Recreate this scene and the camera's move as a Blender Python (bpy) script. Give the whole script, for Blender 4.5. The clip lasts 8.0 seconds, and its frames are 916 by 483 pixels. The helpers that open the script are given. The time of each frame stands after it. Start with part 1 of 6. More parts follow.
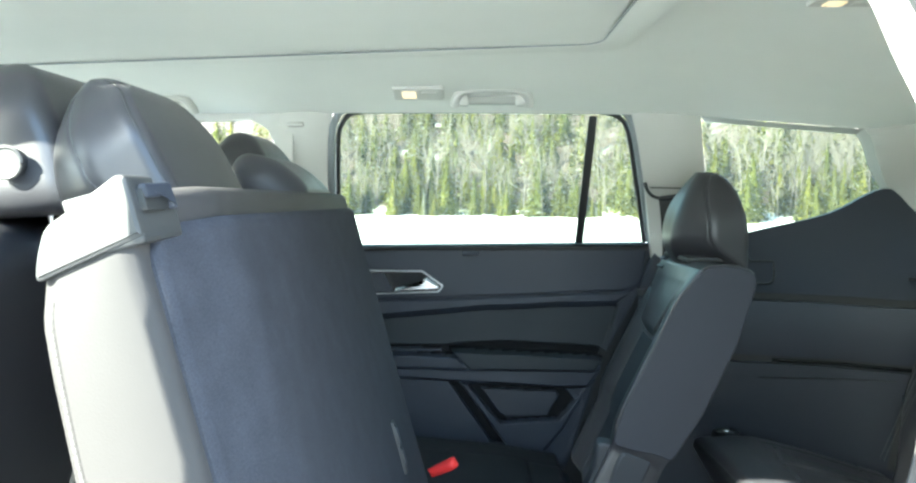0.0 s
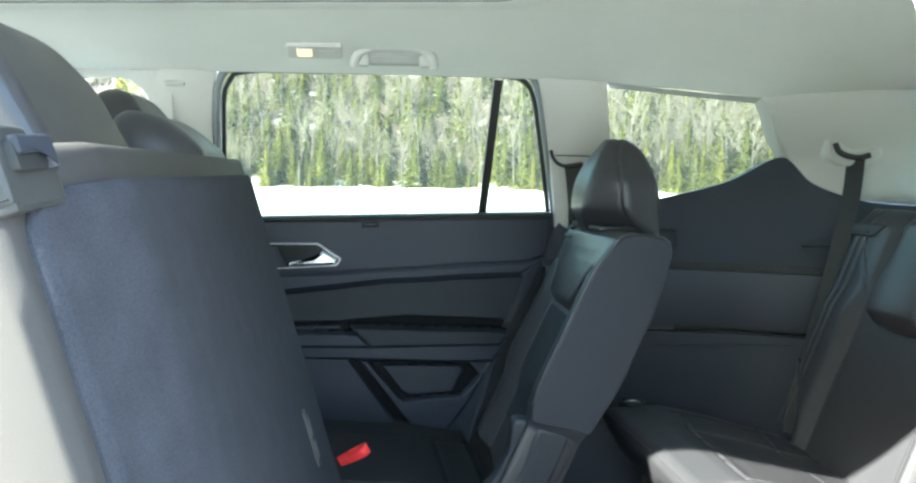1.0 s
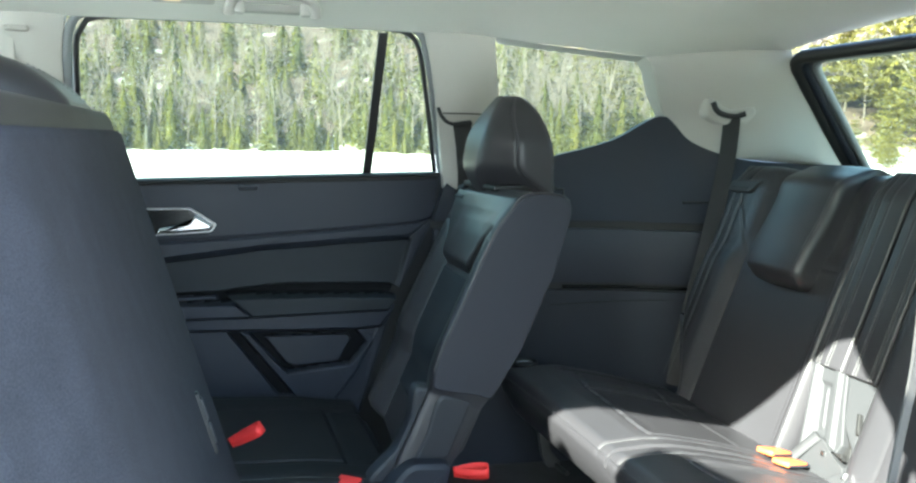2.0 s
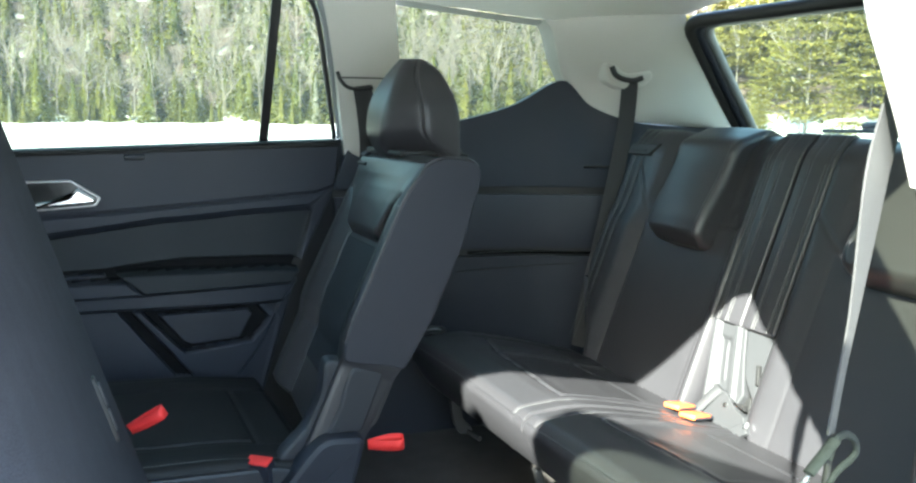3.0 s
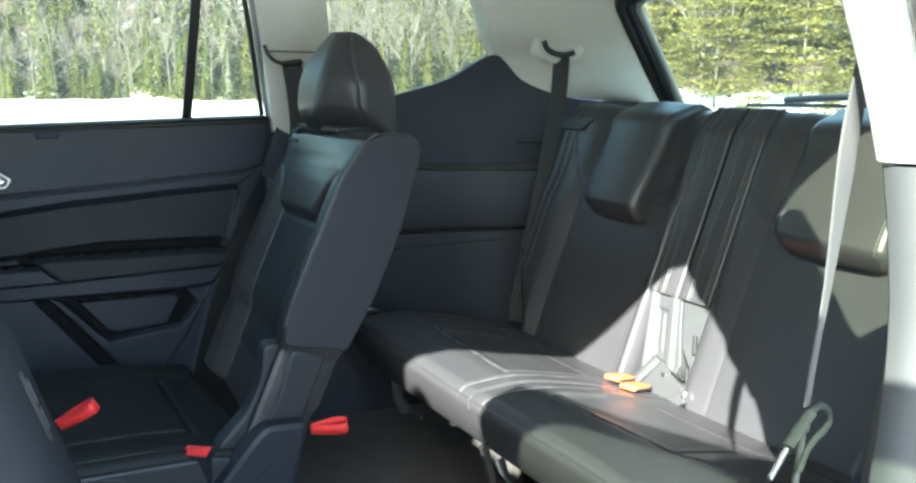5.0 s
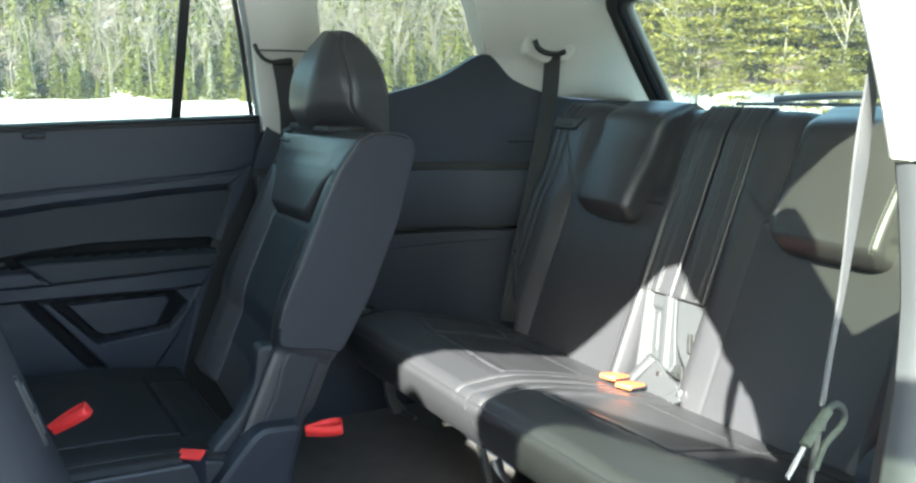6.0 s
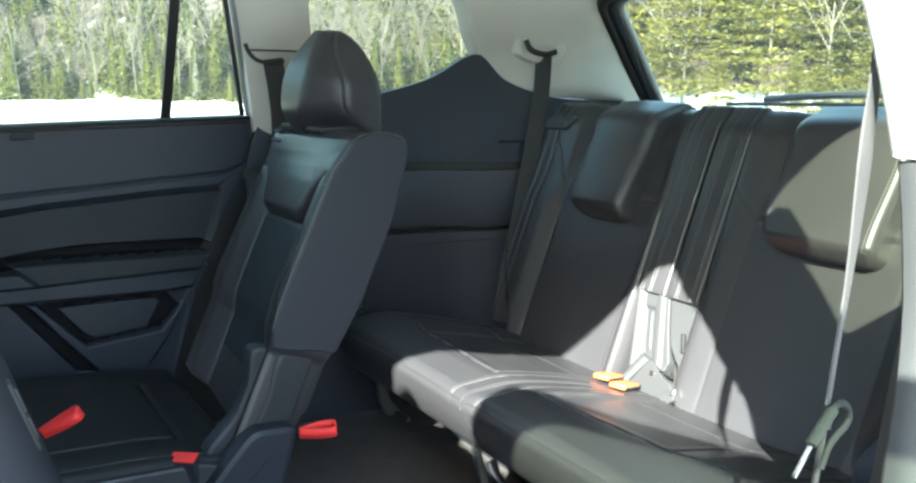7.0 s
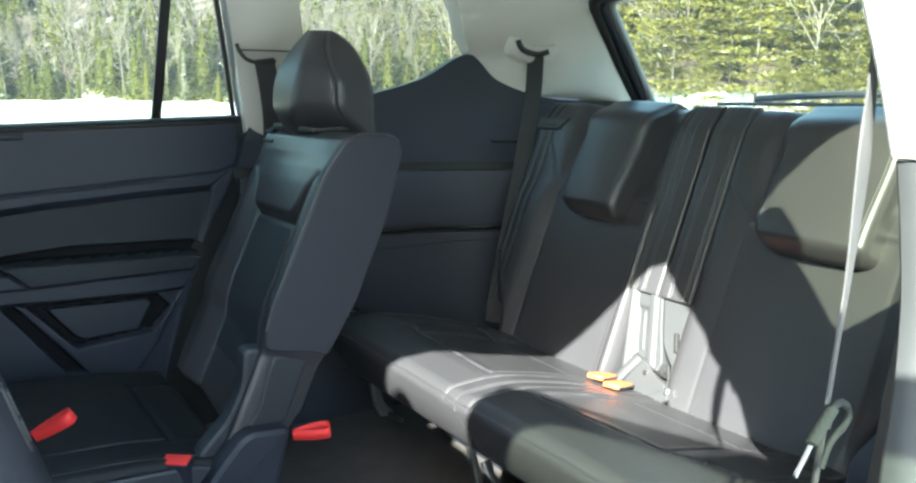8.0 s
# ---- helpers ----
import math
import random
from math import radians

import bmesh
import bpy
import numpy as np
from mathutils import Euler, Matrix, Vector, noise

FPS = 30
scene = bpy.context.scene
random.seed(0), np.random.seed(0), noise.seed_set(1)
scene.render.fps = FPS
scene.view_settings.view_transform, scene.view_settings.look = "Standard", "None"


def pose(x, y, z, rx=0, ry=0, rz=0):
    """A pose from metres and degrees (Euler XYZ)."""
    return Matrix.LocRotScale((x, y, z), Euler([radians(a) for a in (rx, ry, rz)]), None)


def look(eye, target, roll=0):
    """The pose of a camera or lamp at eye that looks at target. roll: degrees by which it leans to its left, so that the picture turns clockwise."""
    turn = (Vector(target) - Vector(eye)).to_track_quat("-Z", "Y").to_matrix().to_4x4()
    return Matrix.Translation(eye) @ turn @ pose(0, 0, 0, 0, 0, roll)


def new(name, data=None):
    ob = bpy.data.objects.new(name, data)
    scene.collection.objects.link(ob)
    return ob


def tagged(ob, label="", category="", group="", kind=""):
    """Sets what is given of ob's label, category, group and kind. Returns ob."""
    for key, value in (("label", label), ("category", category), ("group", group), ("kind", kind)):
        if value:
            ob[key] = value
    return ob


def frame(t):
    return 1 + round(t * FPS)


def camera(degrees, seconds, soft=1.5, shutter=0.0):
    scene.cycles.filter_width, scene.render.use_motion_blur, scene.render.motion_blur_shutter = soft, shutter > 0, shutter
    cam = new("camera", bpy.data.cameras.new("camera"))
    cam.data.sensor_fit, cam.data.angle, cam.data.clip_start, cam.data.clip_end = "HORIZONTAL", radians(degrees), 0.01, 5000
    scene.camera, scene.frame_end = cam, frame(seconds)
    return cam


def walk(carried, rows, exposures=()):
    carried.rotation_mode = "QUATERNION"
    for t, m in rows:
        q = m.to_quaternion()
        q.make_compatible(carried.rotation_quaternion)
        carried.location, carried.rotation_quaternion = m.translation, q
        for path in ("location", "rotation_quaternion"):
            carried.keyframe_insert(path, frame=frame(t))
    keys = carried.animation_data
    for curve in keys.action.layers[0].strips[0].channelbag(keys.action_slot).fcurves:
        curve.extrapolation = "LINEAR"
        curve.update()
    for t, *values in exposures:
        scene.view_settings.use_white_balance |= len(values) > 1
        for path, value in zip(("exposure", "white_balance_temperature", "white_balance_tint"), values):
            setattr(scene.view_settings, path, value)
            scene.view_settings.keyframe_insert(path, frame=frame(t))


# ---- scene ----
cam = camera(59.9, 8.0, soft=2.4)
PATH = [
    (0, (0.043, -0.028, 1.359), (0.006, 1.969, 1.257), 0.1),
    (0.5, (0.009, 0.032, 1.355), (0.123, 2.024, 1.222), 0.1),
    (1, (-0.018, 0.084, 1.351), (0.253, 2.058, 1.177), 0.2),
    (1.5, (-0.048, 0.131, 1.344), (0.395, 2.069, 1.127), 0.2),
    (2, (-0.069, 0.171, 1.34), (0.538, 2.058, 1.075), 0.2),
    (3.5, (-0.091, 0.226, 1.325), (0.837, 1.96, 0.96), -0.2),
    (4, (-0.098, 0.236, 1.327), (0.875, 1.941, 0.943), -0.1),
    (4.5, (-0.103, 0.244, 1.328), (0.898, 1.93, 0.934), -0.1),
    (6, (-0.123, 0.27, 1.326), (0.934, 1.92, 0.927), -0.2),
    (6.5, (-0.128, 0.275, 1.326), (0.943, 1.916, 0.927), -0.1),
    (7, (-0.131, 0.28, 1.325), (0.953, 1.913, 0.927), -0.2),
    (7.5, (-0.134, 0.284, 1.325), (0.963, 1.908, 0.927), -0.2),
    (8, (-0.136, 0.286, 1.325), (0.97, 1.905, 0.927), -0.2),
]
walk(cam, [(t, look(eye, target, roll)) for t, eye, target, roll in PATH],
     exposures=[(0, 4.28, 6180, -6), (2, 4.10, 6220, -4), (8, 4.07, 6220, -3)])

# ---- world and sun ----
SUN_TO = Vector((-1.09, -1.0, 0.93)).normalized()
sun_el = math.asin(SUN_TO.z)
world = bpy.data.worlds.new("sky")
scene.world = world
world.use_nodes = True
wn = world.node_tree.nodes
sky = wn.new("ShaderNodeTexSky")
sky.sky_type, sky.sun_disc = "NISHITA", False
sky.sun_elevation = sun_el
sky.sun_rotation = math.atan2(SUN_TO.x, SUN_TO.y)
world.node_tree.links.new(sky.outputs[0], wn["Background"].inputs[0])
wn["Background"].inputs[1].default_value = 0.13
sun = new("sun", bpy.data.lights.new("sun", "SUN"))
sun.data.energy, sun.data.angle, sun.data.color = 4.1, radians(0.55), (1.0, 0.94, 0.84)
sun.matrix_world = look((0, 0, 30), Vector((0, 0, 30)) - SUN_TO)

YC = 1.335  # the middle of the cabin, across


# ---- materials ----
def mat(name, base, rough=0.5, metal=0.0, grain=0.0, grain_size=400.0, vary=0.15, vary_size=6.0, spec=0.5, voronoi=False, sheen=0.0,
        stripe=None, fleck=0.0):
    """A surface with fine relief, grain and slow variation of colour and gloss."""
    m = bpy.data.materials.new(name)
    m.use_nodes = True
    n, l = m.node_tree.nodes, m.node_tree.links
    b = n["Principled BSDF"]
    tc = n.new("ShaderNodeTexCoord")
    slow = n.new("ShaderNodeTexNoise")
    slow.inputs["Scale"].default_value, slow.inputs["Detail"].default_value = vary_size, 5
    l.new(tc.outputs["Object"], slow.inputs["Vector"])
    fine = n.new("ShaderNodeTexVoronoi" if voronoi else "ShaderNodeTexNoise")
    fine.inputs["Scale"].default_value = grain_size
    l.new(tc.outputs["Object"], fine.inputs["Vector"])
    ramp = n.new("ShaderNodeMixRGB")
    ramp.inputs[1].default_value = (*[c * (1 - vary) for c in base], 1)
    ramp.inputs[2].default_value = (*[min(1, c * (1 + vary)) for c in base], 1)
    l.new(slow.outputs["Fac"], ramp.inputs[0])
    colour = ramp.outputs[0]
    if fleck:
        mx = n.new("ShaderNodeMixRGB")
        mx.blend_type = "MULTIPLY"
        mx.inputs[0].default_value = fleck
        l.new(colour, mx.inputs[1])
        cr = n.new("ShaderNodeValToRGB")
        cr.color_ramp.elements[0].position, cr.color_ramp.elements[1].position = 0.35, 0.65
        cr.color_ramp.elements[0].color, cr.color_ramp.elements[1].color = (0.25, 0.25, 0.27, 1), (1.6, 1.6, 1.6, 1)
        l.new(fine.outputs[0], cr.inputs[0])
        l.new(cr.outputs[0], mx.inputs[2])
        colour = mx.outputs[0]
    l.new(colour, b.inputs["Base Color"])
    rr = n.new("ShaderNodeMapRange")
    rr.inputs["To Min"].default_value, rr.inputs["To Max"].default_value = max(0, rough - 0.08), min(1, rough + 0.08)
    l.new(slow.outputs["Fac"], rr.inputs["Value"])
    l.new(rr.outputs[0], b.inputs["Roughness"])
    b.inputs["Metallic"].default_value = metal
    b.inputs["Specular IOR Level"].default_value = spec
    if sheen:
        b.inputs["Sheen Weight"].default_value = sheen
        b.inputs["Sheen Roughness"].default_value = 0.5
    if grain:
        bump = n.new("ShaderNodeBump")
        bump.inputs["Strength"].default_value, bump.inputs["Distance"].default_value = grain, 0.001
        l.new(fine.outputs[0], bump.inputs["Height"])
        l.new(bump.outputs[0], b.inputs["Normal"])
    return m


LEATHER = mat("black leather", (0.0325, 0.0315, 0.0360), 0.37, grain=0.10, grain_size=800, voronoi=True, vary=0.12)
VINYL = mat("black seat-side vinyl", (0.0365, 0.0335, 0.0345), 0.62, grain=0.1, grain_size=800, voronoi=True, vary=0.08, spec=0.25)
SIDE = mat("dark leatherette", (0.0205, 0.0215, 0.030), 0.55, grain=0.1, grain_size=800, voronoi=True, vary=0.1, spec=0.38)
CARPET = mat("dark needle-felt carpet", (0.0405, 0.0415, 0.0515), 0.95, grain=0.6, grain_size=700, vary=0.3, vary_size=26, spec=0.1, fleck=0.25)
FLOORCARPET = mat("dark floor carpet", (0.100, 0.092, 0.090), 0.97, grain=1.0, grain_size=600, vary=0.3, vary_size=20, spec=0.1, fleck=0.7)
PLASTIC = mat("dark grained plastic", (0.0165, 0.0192, 0.029), 0.5, grain=0.25, grain_size=900, vary=0.12, spec=0.38)
PLASTIC2 = mat("charcoal plastic", (0.0198, 0.0233, 0.0352), 0.5, grain=0.2, grain_size=900, vary=0.1, spec=0.38)
GREYPLASTIC = mat("dark grey seat plastic", (0.029, 0.029, 0.031), 0.5, grain=0.2, grain_size=900, vary=0.1)
SEATBLACK = mat("black seat plastic", (0.0145, 0.0165, 0.023), 0.5, grain=0.2, grain_size=900, vary=0.1)
COVER = mat("satin grey cover plastic", (0.029, 0.030, 0.034), 0.65, grain=0.15, grain_size=900, vary=0.08)
DARKSTEEL = mat("blackened steel", (0.06, 0.06, 0.062), 0.4, metal=0.6, vary=0.2)
INSERT = mat("matt black leatherette", (0.0125, 0.0160, 0.0215), 0.6, grain=0.1, grain_size=800, voronoi=True, vary=0.1, spec=0.38)
BLACK = mat("black rubber", (0.014, 0.014, 0.015), 0.55, vary=0.2)
# blacker than the trim: shade in the door's hollows put into the colour
SHADEBLACK = mat("black of painted recess shade", (0.0065, 0.0068, 0.008), 0.8, vary=0.2, spec=0.15)
CUSHION = mat("matt black cushion leather", (0.010, 0.0105, 0.012), 0.6, grain=0.1, grain_size=800, voronoi=True, vary=0.1, spec=0.28)
DARKTRIM = mat("dark brown-grey pillar plastic", (0.040, 0.034, 0.034), 0.7, grain=0.2, grain_size=900, vary=0.1)
GLOSS = mat("gloss black trim", (0.012, 0.013, 0.015), 0.14, vary=0.1)
LINER = mat("pale grey headliner cloth", (0.75, 0.745, 0.695), 0.95, grain=0.5, grain_size=900, vary=0.04, spec=0.1)
TRIM = mat("pale warm-grey plastic", (0.51, 0.495, 0.46), 0.6, grain=0.2, grain_size=900, vary=0.04)
RUBBER = mat("grey door rubber", (0.038, 0.040, 0.043), 0.55, vary=0.15, vary_size=8)
BELT = mat("grey webbing", (0.024, 0.0235, 0.0245), 0.7, grain=0.6, grain_size=900, vary=0.15)
WEBGREY = mat("worn grey-green webbing", (0.019, 0.021, 0.020), 0.9, spec=0.04, grain=0.9, grain_size=500, vary=0.4, vary_size=120)
RED = mat("red webbing", (0.80, 0.035, 0.035), 0.6, grain=0.5, grain_size=800, vary=0.12)
ORANGE = mat("orange-red plastic", (0.75, 0.16, 0.04), 0.4, vary=0.1)
THREAD = mat("pale thread", (0.15, 0.15, 0.15), 0.8, vary=0.1)
CHROME = mat("satin chrome", (0.72, 0.72, 0.74), 0.22, metal=1.0, vary=0.05)
STEEL = mat("zinc steel", (0.42, 0.42, 0.43), 0.35, metal=1.0, vary=0.2, vary_size=40)
PAINT = mat("white car paint", (0.80, 0.80, 0.81), 0.22, vary=0.02)
SEAL = mat("grey weatherstrip", (0.20, 0.215, 0.225), 0.5, vary=0.1)
REVEAL = mat("grey window reveal", (0.34, 0.335, 0.31), 0.7, vary=0.05)
SNOW = mat("snow", (0.80, 0.82, 0.85), 0.8, grain=0.0, vary=0.05, vary_size=0.4, spec=0.2)
def ground_material():
    """Clean snow; trodden, gritty snow on the parking place; leaf litter, brush and snow on the slope."""
    m = SNOW.copy()
    m.name = "snow ground"
    n, l = m.node_tree.nodes, m.node_tree.links
    b = n["Principled BSDF"]
    tc = n.new("ShaderNodeTexCoord")
    sep = n.new("ShaderNodeSeparateXYZ")
    l.new(tc.outputs["Object"], sep.inputs[0])
    ns = n.new("ShaderNodeTexNoise")
    ns.inputs["Scale"].default_value, ns.inputs["Detail"].default_value = 0.9, 8
    l.new(tc.outputs["Object"], ns.inputs["Vector"])
    ln = n.new("ShaderNodeVectorMath")
    ln.operation = "LENGTH"
    l.new(tc.outputs["Object"], ln.inputs[0])
    near = n.new("ShaderNodeMapRange")
    near.inputs["From Min"].default_value, near.inputs["From Max"].default_value = 9, 16
    near.inputs["To Min"].default_value, near.inputs["To Max"].default_value = 1, 0
    l.new(ln.outputs["Value"], near.inputs["Value"])
    up = n.new("ShaderNodeMapRange")
    up.inputs["From Min"].default_value, up.inputs["From Max"].default_value = 0.3, 0.9
    l.new(sep.outputs["Z"], up.inputs["Value"])
    litter = n.new("ShaderNodeValToRGB")
    e = litter.color_ramp.elements
    e[0].position, e[0].color = 0.36, (0.055, 0.043, 0.036, 1)
    e[1].position, e[1].color = 0.66, (0.105, 0.080, 0.072, 1)
    l.new(ns.outputs["Fac"], litter.inputs[0])
    grit = n.new("ShaderNodeValToRGB")
    e = grit.color_ramp.elements
    e[0].position, e[0].color = 0.3, (0.20, 0.195, 0.185, 1)
    e[1].position, e[1].color = 0.7, (0.48, 0.48, 0.48, 1)
    l.new(ns.outputs["Fac"], grit.inputs[0])
    m1, m2 = n.new("ShaderNodeMixRGB"), n.new("ShaderNodeMixRGB")
    m1.inputs[1].default_value = (0.80, 0.82, 0.85, 1)
    l.new(near.outputs[0], m1.inputs[0])
    l.new(grit.outputs[0], m1.inputs[2])
    l.new(up.outputs[0], m2.inputs[0])
    l.new(m1.outputs[0], m2.inputs[1])
    # snow lies on in patches among the trees
    big, lies, m3 = n.new("ShaderNodeTexNoise"), n.new("ShaderNodeMapRange"), n.new("ShaderNodeMixRGB")
    big.inputs["Scale"].default_value, big.inputs["Detail"].default_value = 0.22, 6
    l.new(tc.outputs["Object"], big.inputs["Vector"])
    lies.inputs["From Min"].default_value, lies.inputs["From Max"].default_value = 0.60, 0.66
    l.new(big.outputs["Fac"], lies.inputs["Value"])
    l.new(lies.outputs[0], m3.inputs[0])
    l.new(litter.outputs[0], m3.inputs[1])
    m3.inputs[2].default_value = (0.34, 0.345, 0.35, 1)
    l.new(m3.outputs[0], m2.inputs[2])
    l.new(m2.outputs[0], b.inputs["Base Color"])
    return m


GROUND = ground_material()
BARK = mat("grey bark", (0.10, 0.09, 0.075), 0.9, vary=0.4, vary_size=3)
TWIG = mat("pale bare twigs", (0.155, 0.138, 0.130), 0.9, vary=0.35, vary_size=0.6)


def lamp_material():
    m = bpy.data.materials.new("lit lamp lens")
    m.use_nodes = True
    b = m.node_tree.nodes["Principled BSDF"]
    b.inputs["Base Color"].default_value = (0.8, 0.7, 0.55, 1)
    b.inputs["Emission Color"].default_value = (1.0, 0.62, 0.30, 1)
    b.inputs["Emission Strength"].default_value = 0.055
    return m


LENS = lamp_material()


def glass_material(name, tint, haze=0.0):
    """Thin tinted pane: what passes is dimmed and coloured, with a faint mirror image."""
    m = bpy.data.materials.new(name)
    m.use_nodes = True
    n, l = m.node_tree.nodes, m.node_tree.links
    n.remove(n["Principled BSDF"])
    tr, gl, mix, fr = (n.new("ShaderNodeBsdfTransparent"), n.new("ShaderNodeBsdfGlossy"), n.new("ShaderNodeMixShader"), n.new("ShaderNodeLayerWeight"))
    tr.inputs[0].default_value = (*tint, 1)
    gl.inputs["Roughness"].default_value = 0.02
    fr.inputs[0].default_value = 0.5
    cube = n.new("ShaderNodeMath")
    cube.operation = "POWER"
    cube.inputs[1].default_value = 5
    low = n.new("ShaderNodeMapRange")
    low.inputs["To Min"].default_value, low.inputs["To Max"].default_value = 0.015, 0.6
    l.new(fr.outputs["Facing"], cube.inputs[0])
    l.new(cube.outputs[0], low.inputs["Value"])
    l.new(low.outputs[0], mix.inputs[0])
    # added haze: a little scattered daylight veils the pane and lifts the darks outside
    veil, veiled = n.new("ShaderNodeBsdfTranslucent"), n.new("ShaderNodeMixShader")
    veil.inputs[0].default_value = (0.55, 0.57, 0.5, 1)
    veiled.inputs[0].default_value = haze
    l.new(tr.outputs[0], veiled.inputs[1])
    l.new(veil.outputs[0], veiled.inputs[2])
    l.new(veiled.outputs[0], mix.inputs[1])
    l.new(gl.outputs[0], mix.inputs[2])
    l.new(mix.outputs[0], n["Material Output"].inputs[0])
    return m


TINTED = glass_material("green-tinted privacy glass", (0.35, 0.378, 0.292), 0.05)
REARGLASS = glass_material("pale green-tinted rear glass", (0.46, 0.50, 0.40), 0.03)
DOORGLASS = glass_material("green-tinted glass without veil", (0.34, 0.38, 0.31))
CLEAR = glass_material("clear windscreen glass", (0.80, 0.84, 0.80))


def foliage_material(name, dark, middle, light):
    """Needles: each tuft a shade of its own, some with a cap of snow."""
    m = bpy.data.materials.new(name)
    m.use_nodes = True
    n, l = m.node_tree.nodes, m.node_tree.links
    b = n["Principled BSDF"]
    geo = n.new("ShaderNodeNewGeometry")
    ramp = n.new("ShaderNodeValToRGB")
    e = ramp.color_ramp.elements
    e[0].position, e[0].color = 0.0, (*dark, 1)
    e[1].position, e[1].color = 0.90, (*light, 1)
    k = e.new(0.45)
    k.color = (*middle, 1)
    k = e.new(0.96)
    k.color = (0.42, 0.43, 0.40, 1)
    l.new(geo.outputs["Random Per Island"], ramp.inputs[0])
    tc, ns, hs = n.new("ShaderNodeTexCoord"), n.new("ShaderNodeTexNoise"), n.new("ShaderNodeHueSaturation")
    ns.inputs["Scale"].default_value = 0.22
    l.new(tc.outputs["Object"], ns.inputs["Vector"])
    mr = n.new("ShaderNodeMapRange")
    mr.inputs["From Min"].default_value, mr.inputs["From Max"].default_value = 0.3, 0.7
    mr.inputs["To Min"].default_value, mr.inputs["To Max"].default_value = 0.78, 1.28
    l.new(ns.outputs["Fac"], mr.inputs["Value"])
    l.new(mr.outputs[0], hs.inputs["Value"])
    l.new(ramp.outputs[0], hs.inputs["Color"])
    l.new(hs.outputs[0], b.inputs["Base Color"])
    b.inputs["Roughness"].default_value = 0.8
    b.inputs["Specular IOR Level"].default_value = 0.2
    tl, mx = n.new("ShaderNodeBsdfTranslucent"), n.new("ShaderNodeMixShader")
    l.new(hs.outputs[0], tl.inputs[0])
    mx.inputs[0].default_value = 0.6
    l.new(b.outputs[0], mx.inputs[1])
    l.new(tl.outputs[0], mx.inputs[2])
    l.new(mx.outputs[0], n["Material Output"].inputs[0])
    return m


NEEDLES = foliage_material("spruce needles", (0.085, 0.105, 0.034), (0.150, 0.160, 0.036), (0.215, 0.205, 0.050))
PINE = foliage_material("pine needles", (0.19, 0.185, 0.06), (0.27, 0.25, 0.07), (0.34, 0.31, 0.085))


# ---- mesh tools ----
def mesh_of(name, verts, faces, smooth=True):
    me = bpy.data.meshes.new(name)
    me.from_pydata([tuple(v) for v in verts], [], faces)
    bm = bmesh.new()
    bm.from_mesh(me)
    bmesh.ops.recalc_face_normals(bm, faces=bm.faces)
    bm.to_mesh(me)
    bm.free()
    if smooth:
        me.shade_smooth()
        me.set_sharp_from_angle(angle=radians(42))
    return me


def part(name, me, material, parent=None, label=""):
    """Links a mesh (or a bmesh) as one object, under a thing where one is given."""
    if isinstance(me, bmesh.types.BMesh):
        bm, me = me, bpy.data.meshes.new(name)
        bmesh.ops.recalc_face_normals(bm, faces=bm.faces)
        bm.to_mesh(me)
        bm.free()
        me.shade_smooth()
        me.set_sharp_from_angle(angle=radians(42))
        for p in me.polygons:
            if len(p.vertices) > 5:
                p.use_smooth = False
    me.materials.append(material)
    ob = new(name, me)
    if parent:
        ob.parent = parent
        ob.matrix_parent_inverse = parent.matrix_world.inverted()
    if label:
        tagged(ob, label)
    return ob


def thing(name, at, label, category, group="", kind=""):
    ob = new(name)
    ob.empty_display_size = 0.05
    ob.location = at
    ob.matrix_world = Matrix.Translation(at)
    return tagged(ob, label, category, group, kind)


def sm(e0, e1, x):
    t = min(1.0, max(0.0, (x - e0) / (e1 - e0)))
    return t * t * (3 - 2 * t)


def groove(d, w=0.004, depth=0.004):
    return -depth * math.exp(-(d / w) ** 2)


def steps(n):
    """0 to 1, closer together at both ends."""
    return [0.5 - 0.5 * math.cos(math.pi * (0.08 + 0.84 * i / n)) for i in range(n + 1)]


def ramped(n):
    s = steps(n)
    return [(x - s[0]) / (s[-1] - s[0]) for x in s]


def slab(origin, across, up, out, half, height, front, back, r=0.03, nu=56, nv=64, bow=None):
    """A padded block: half(s) its half width at height s, front and back(a, s) the surfaces, rounded off by r at the rim."""
    O, A, S, D = Vector(origin), Vector(across), Vector(up), Vector(out)
    verts, faces = [], []
    us, vs = ramped(nu), ramped(nv)
    for side in (0, 1):
        for v in vs:
            s = v * height
            w = half(s)
            for u in us:
                a = (2 * u - 1) * w
                e = min(w - abs(a), s, height - s)
                F, B = front(a, s), back(a, s)
                rr = min(r, 0.495 * (F - B))
                q = rr * (1 - math.sqrt(max(0.0, 1 - (1 - e / r) ** 2))) if e < r else 0.0
                d = F - q if side == 0 else B + q
                p = O + A * a + S * s + D * d
                verts.append(bow(p) if bow else p)
    row, tot = nu + 1, (nu + 1) * (nv + 1)
    for j in range(nv):
        for i in range(nu):
            k = j * row + i
            faces.append((k, k + 1, k + row + 1, k + row))
            faces.append((tot + k, tot + k + row, tot + k + row + 1, tot + k + 1))
    rim = [i for i in range(row)] + [j * row + nu for j in range(1, nv + 1)] + [nv * row + i for i in range(nu - 1, -1, -1)] + [j * row for j in range(nv - 1, 0, -1)]
    for i, k in enumerate(rim):
        m = rim[(i + 1) % len(rim)]
        faces.append((k, m, tot + m, tot + k))
    return mesh_of("slab", verts, faces)


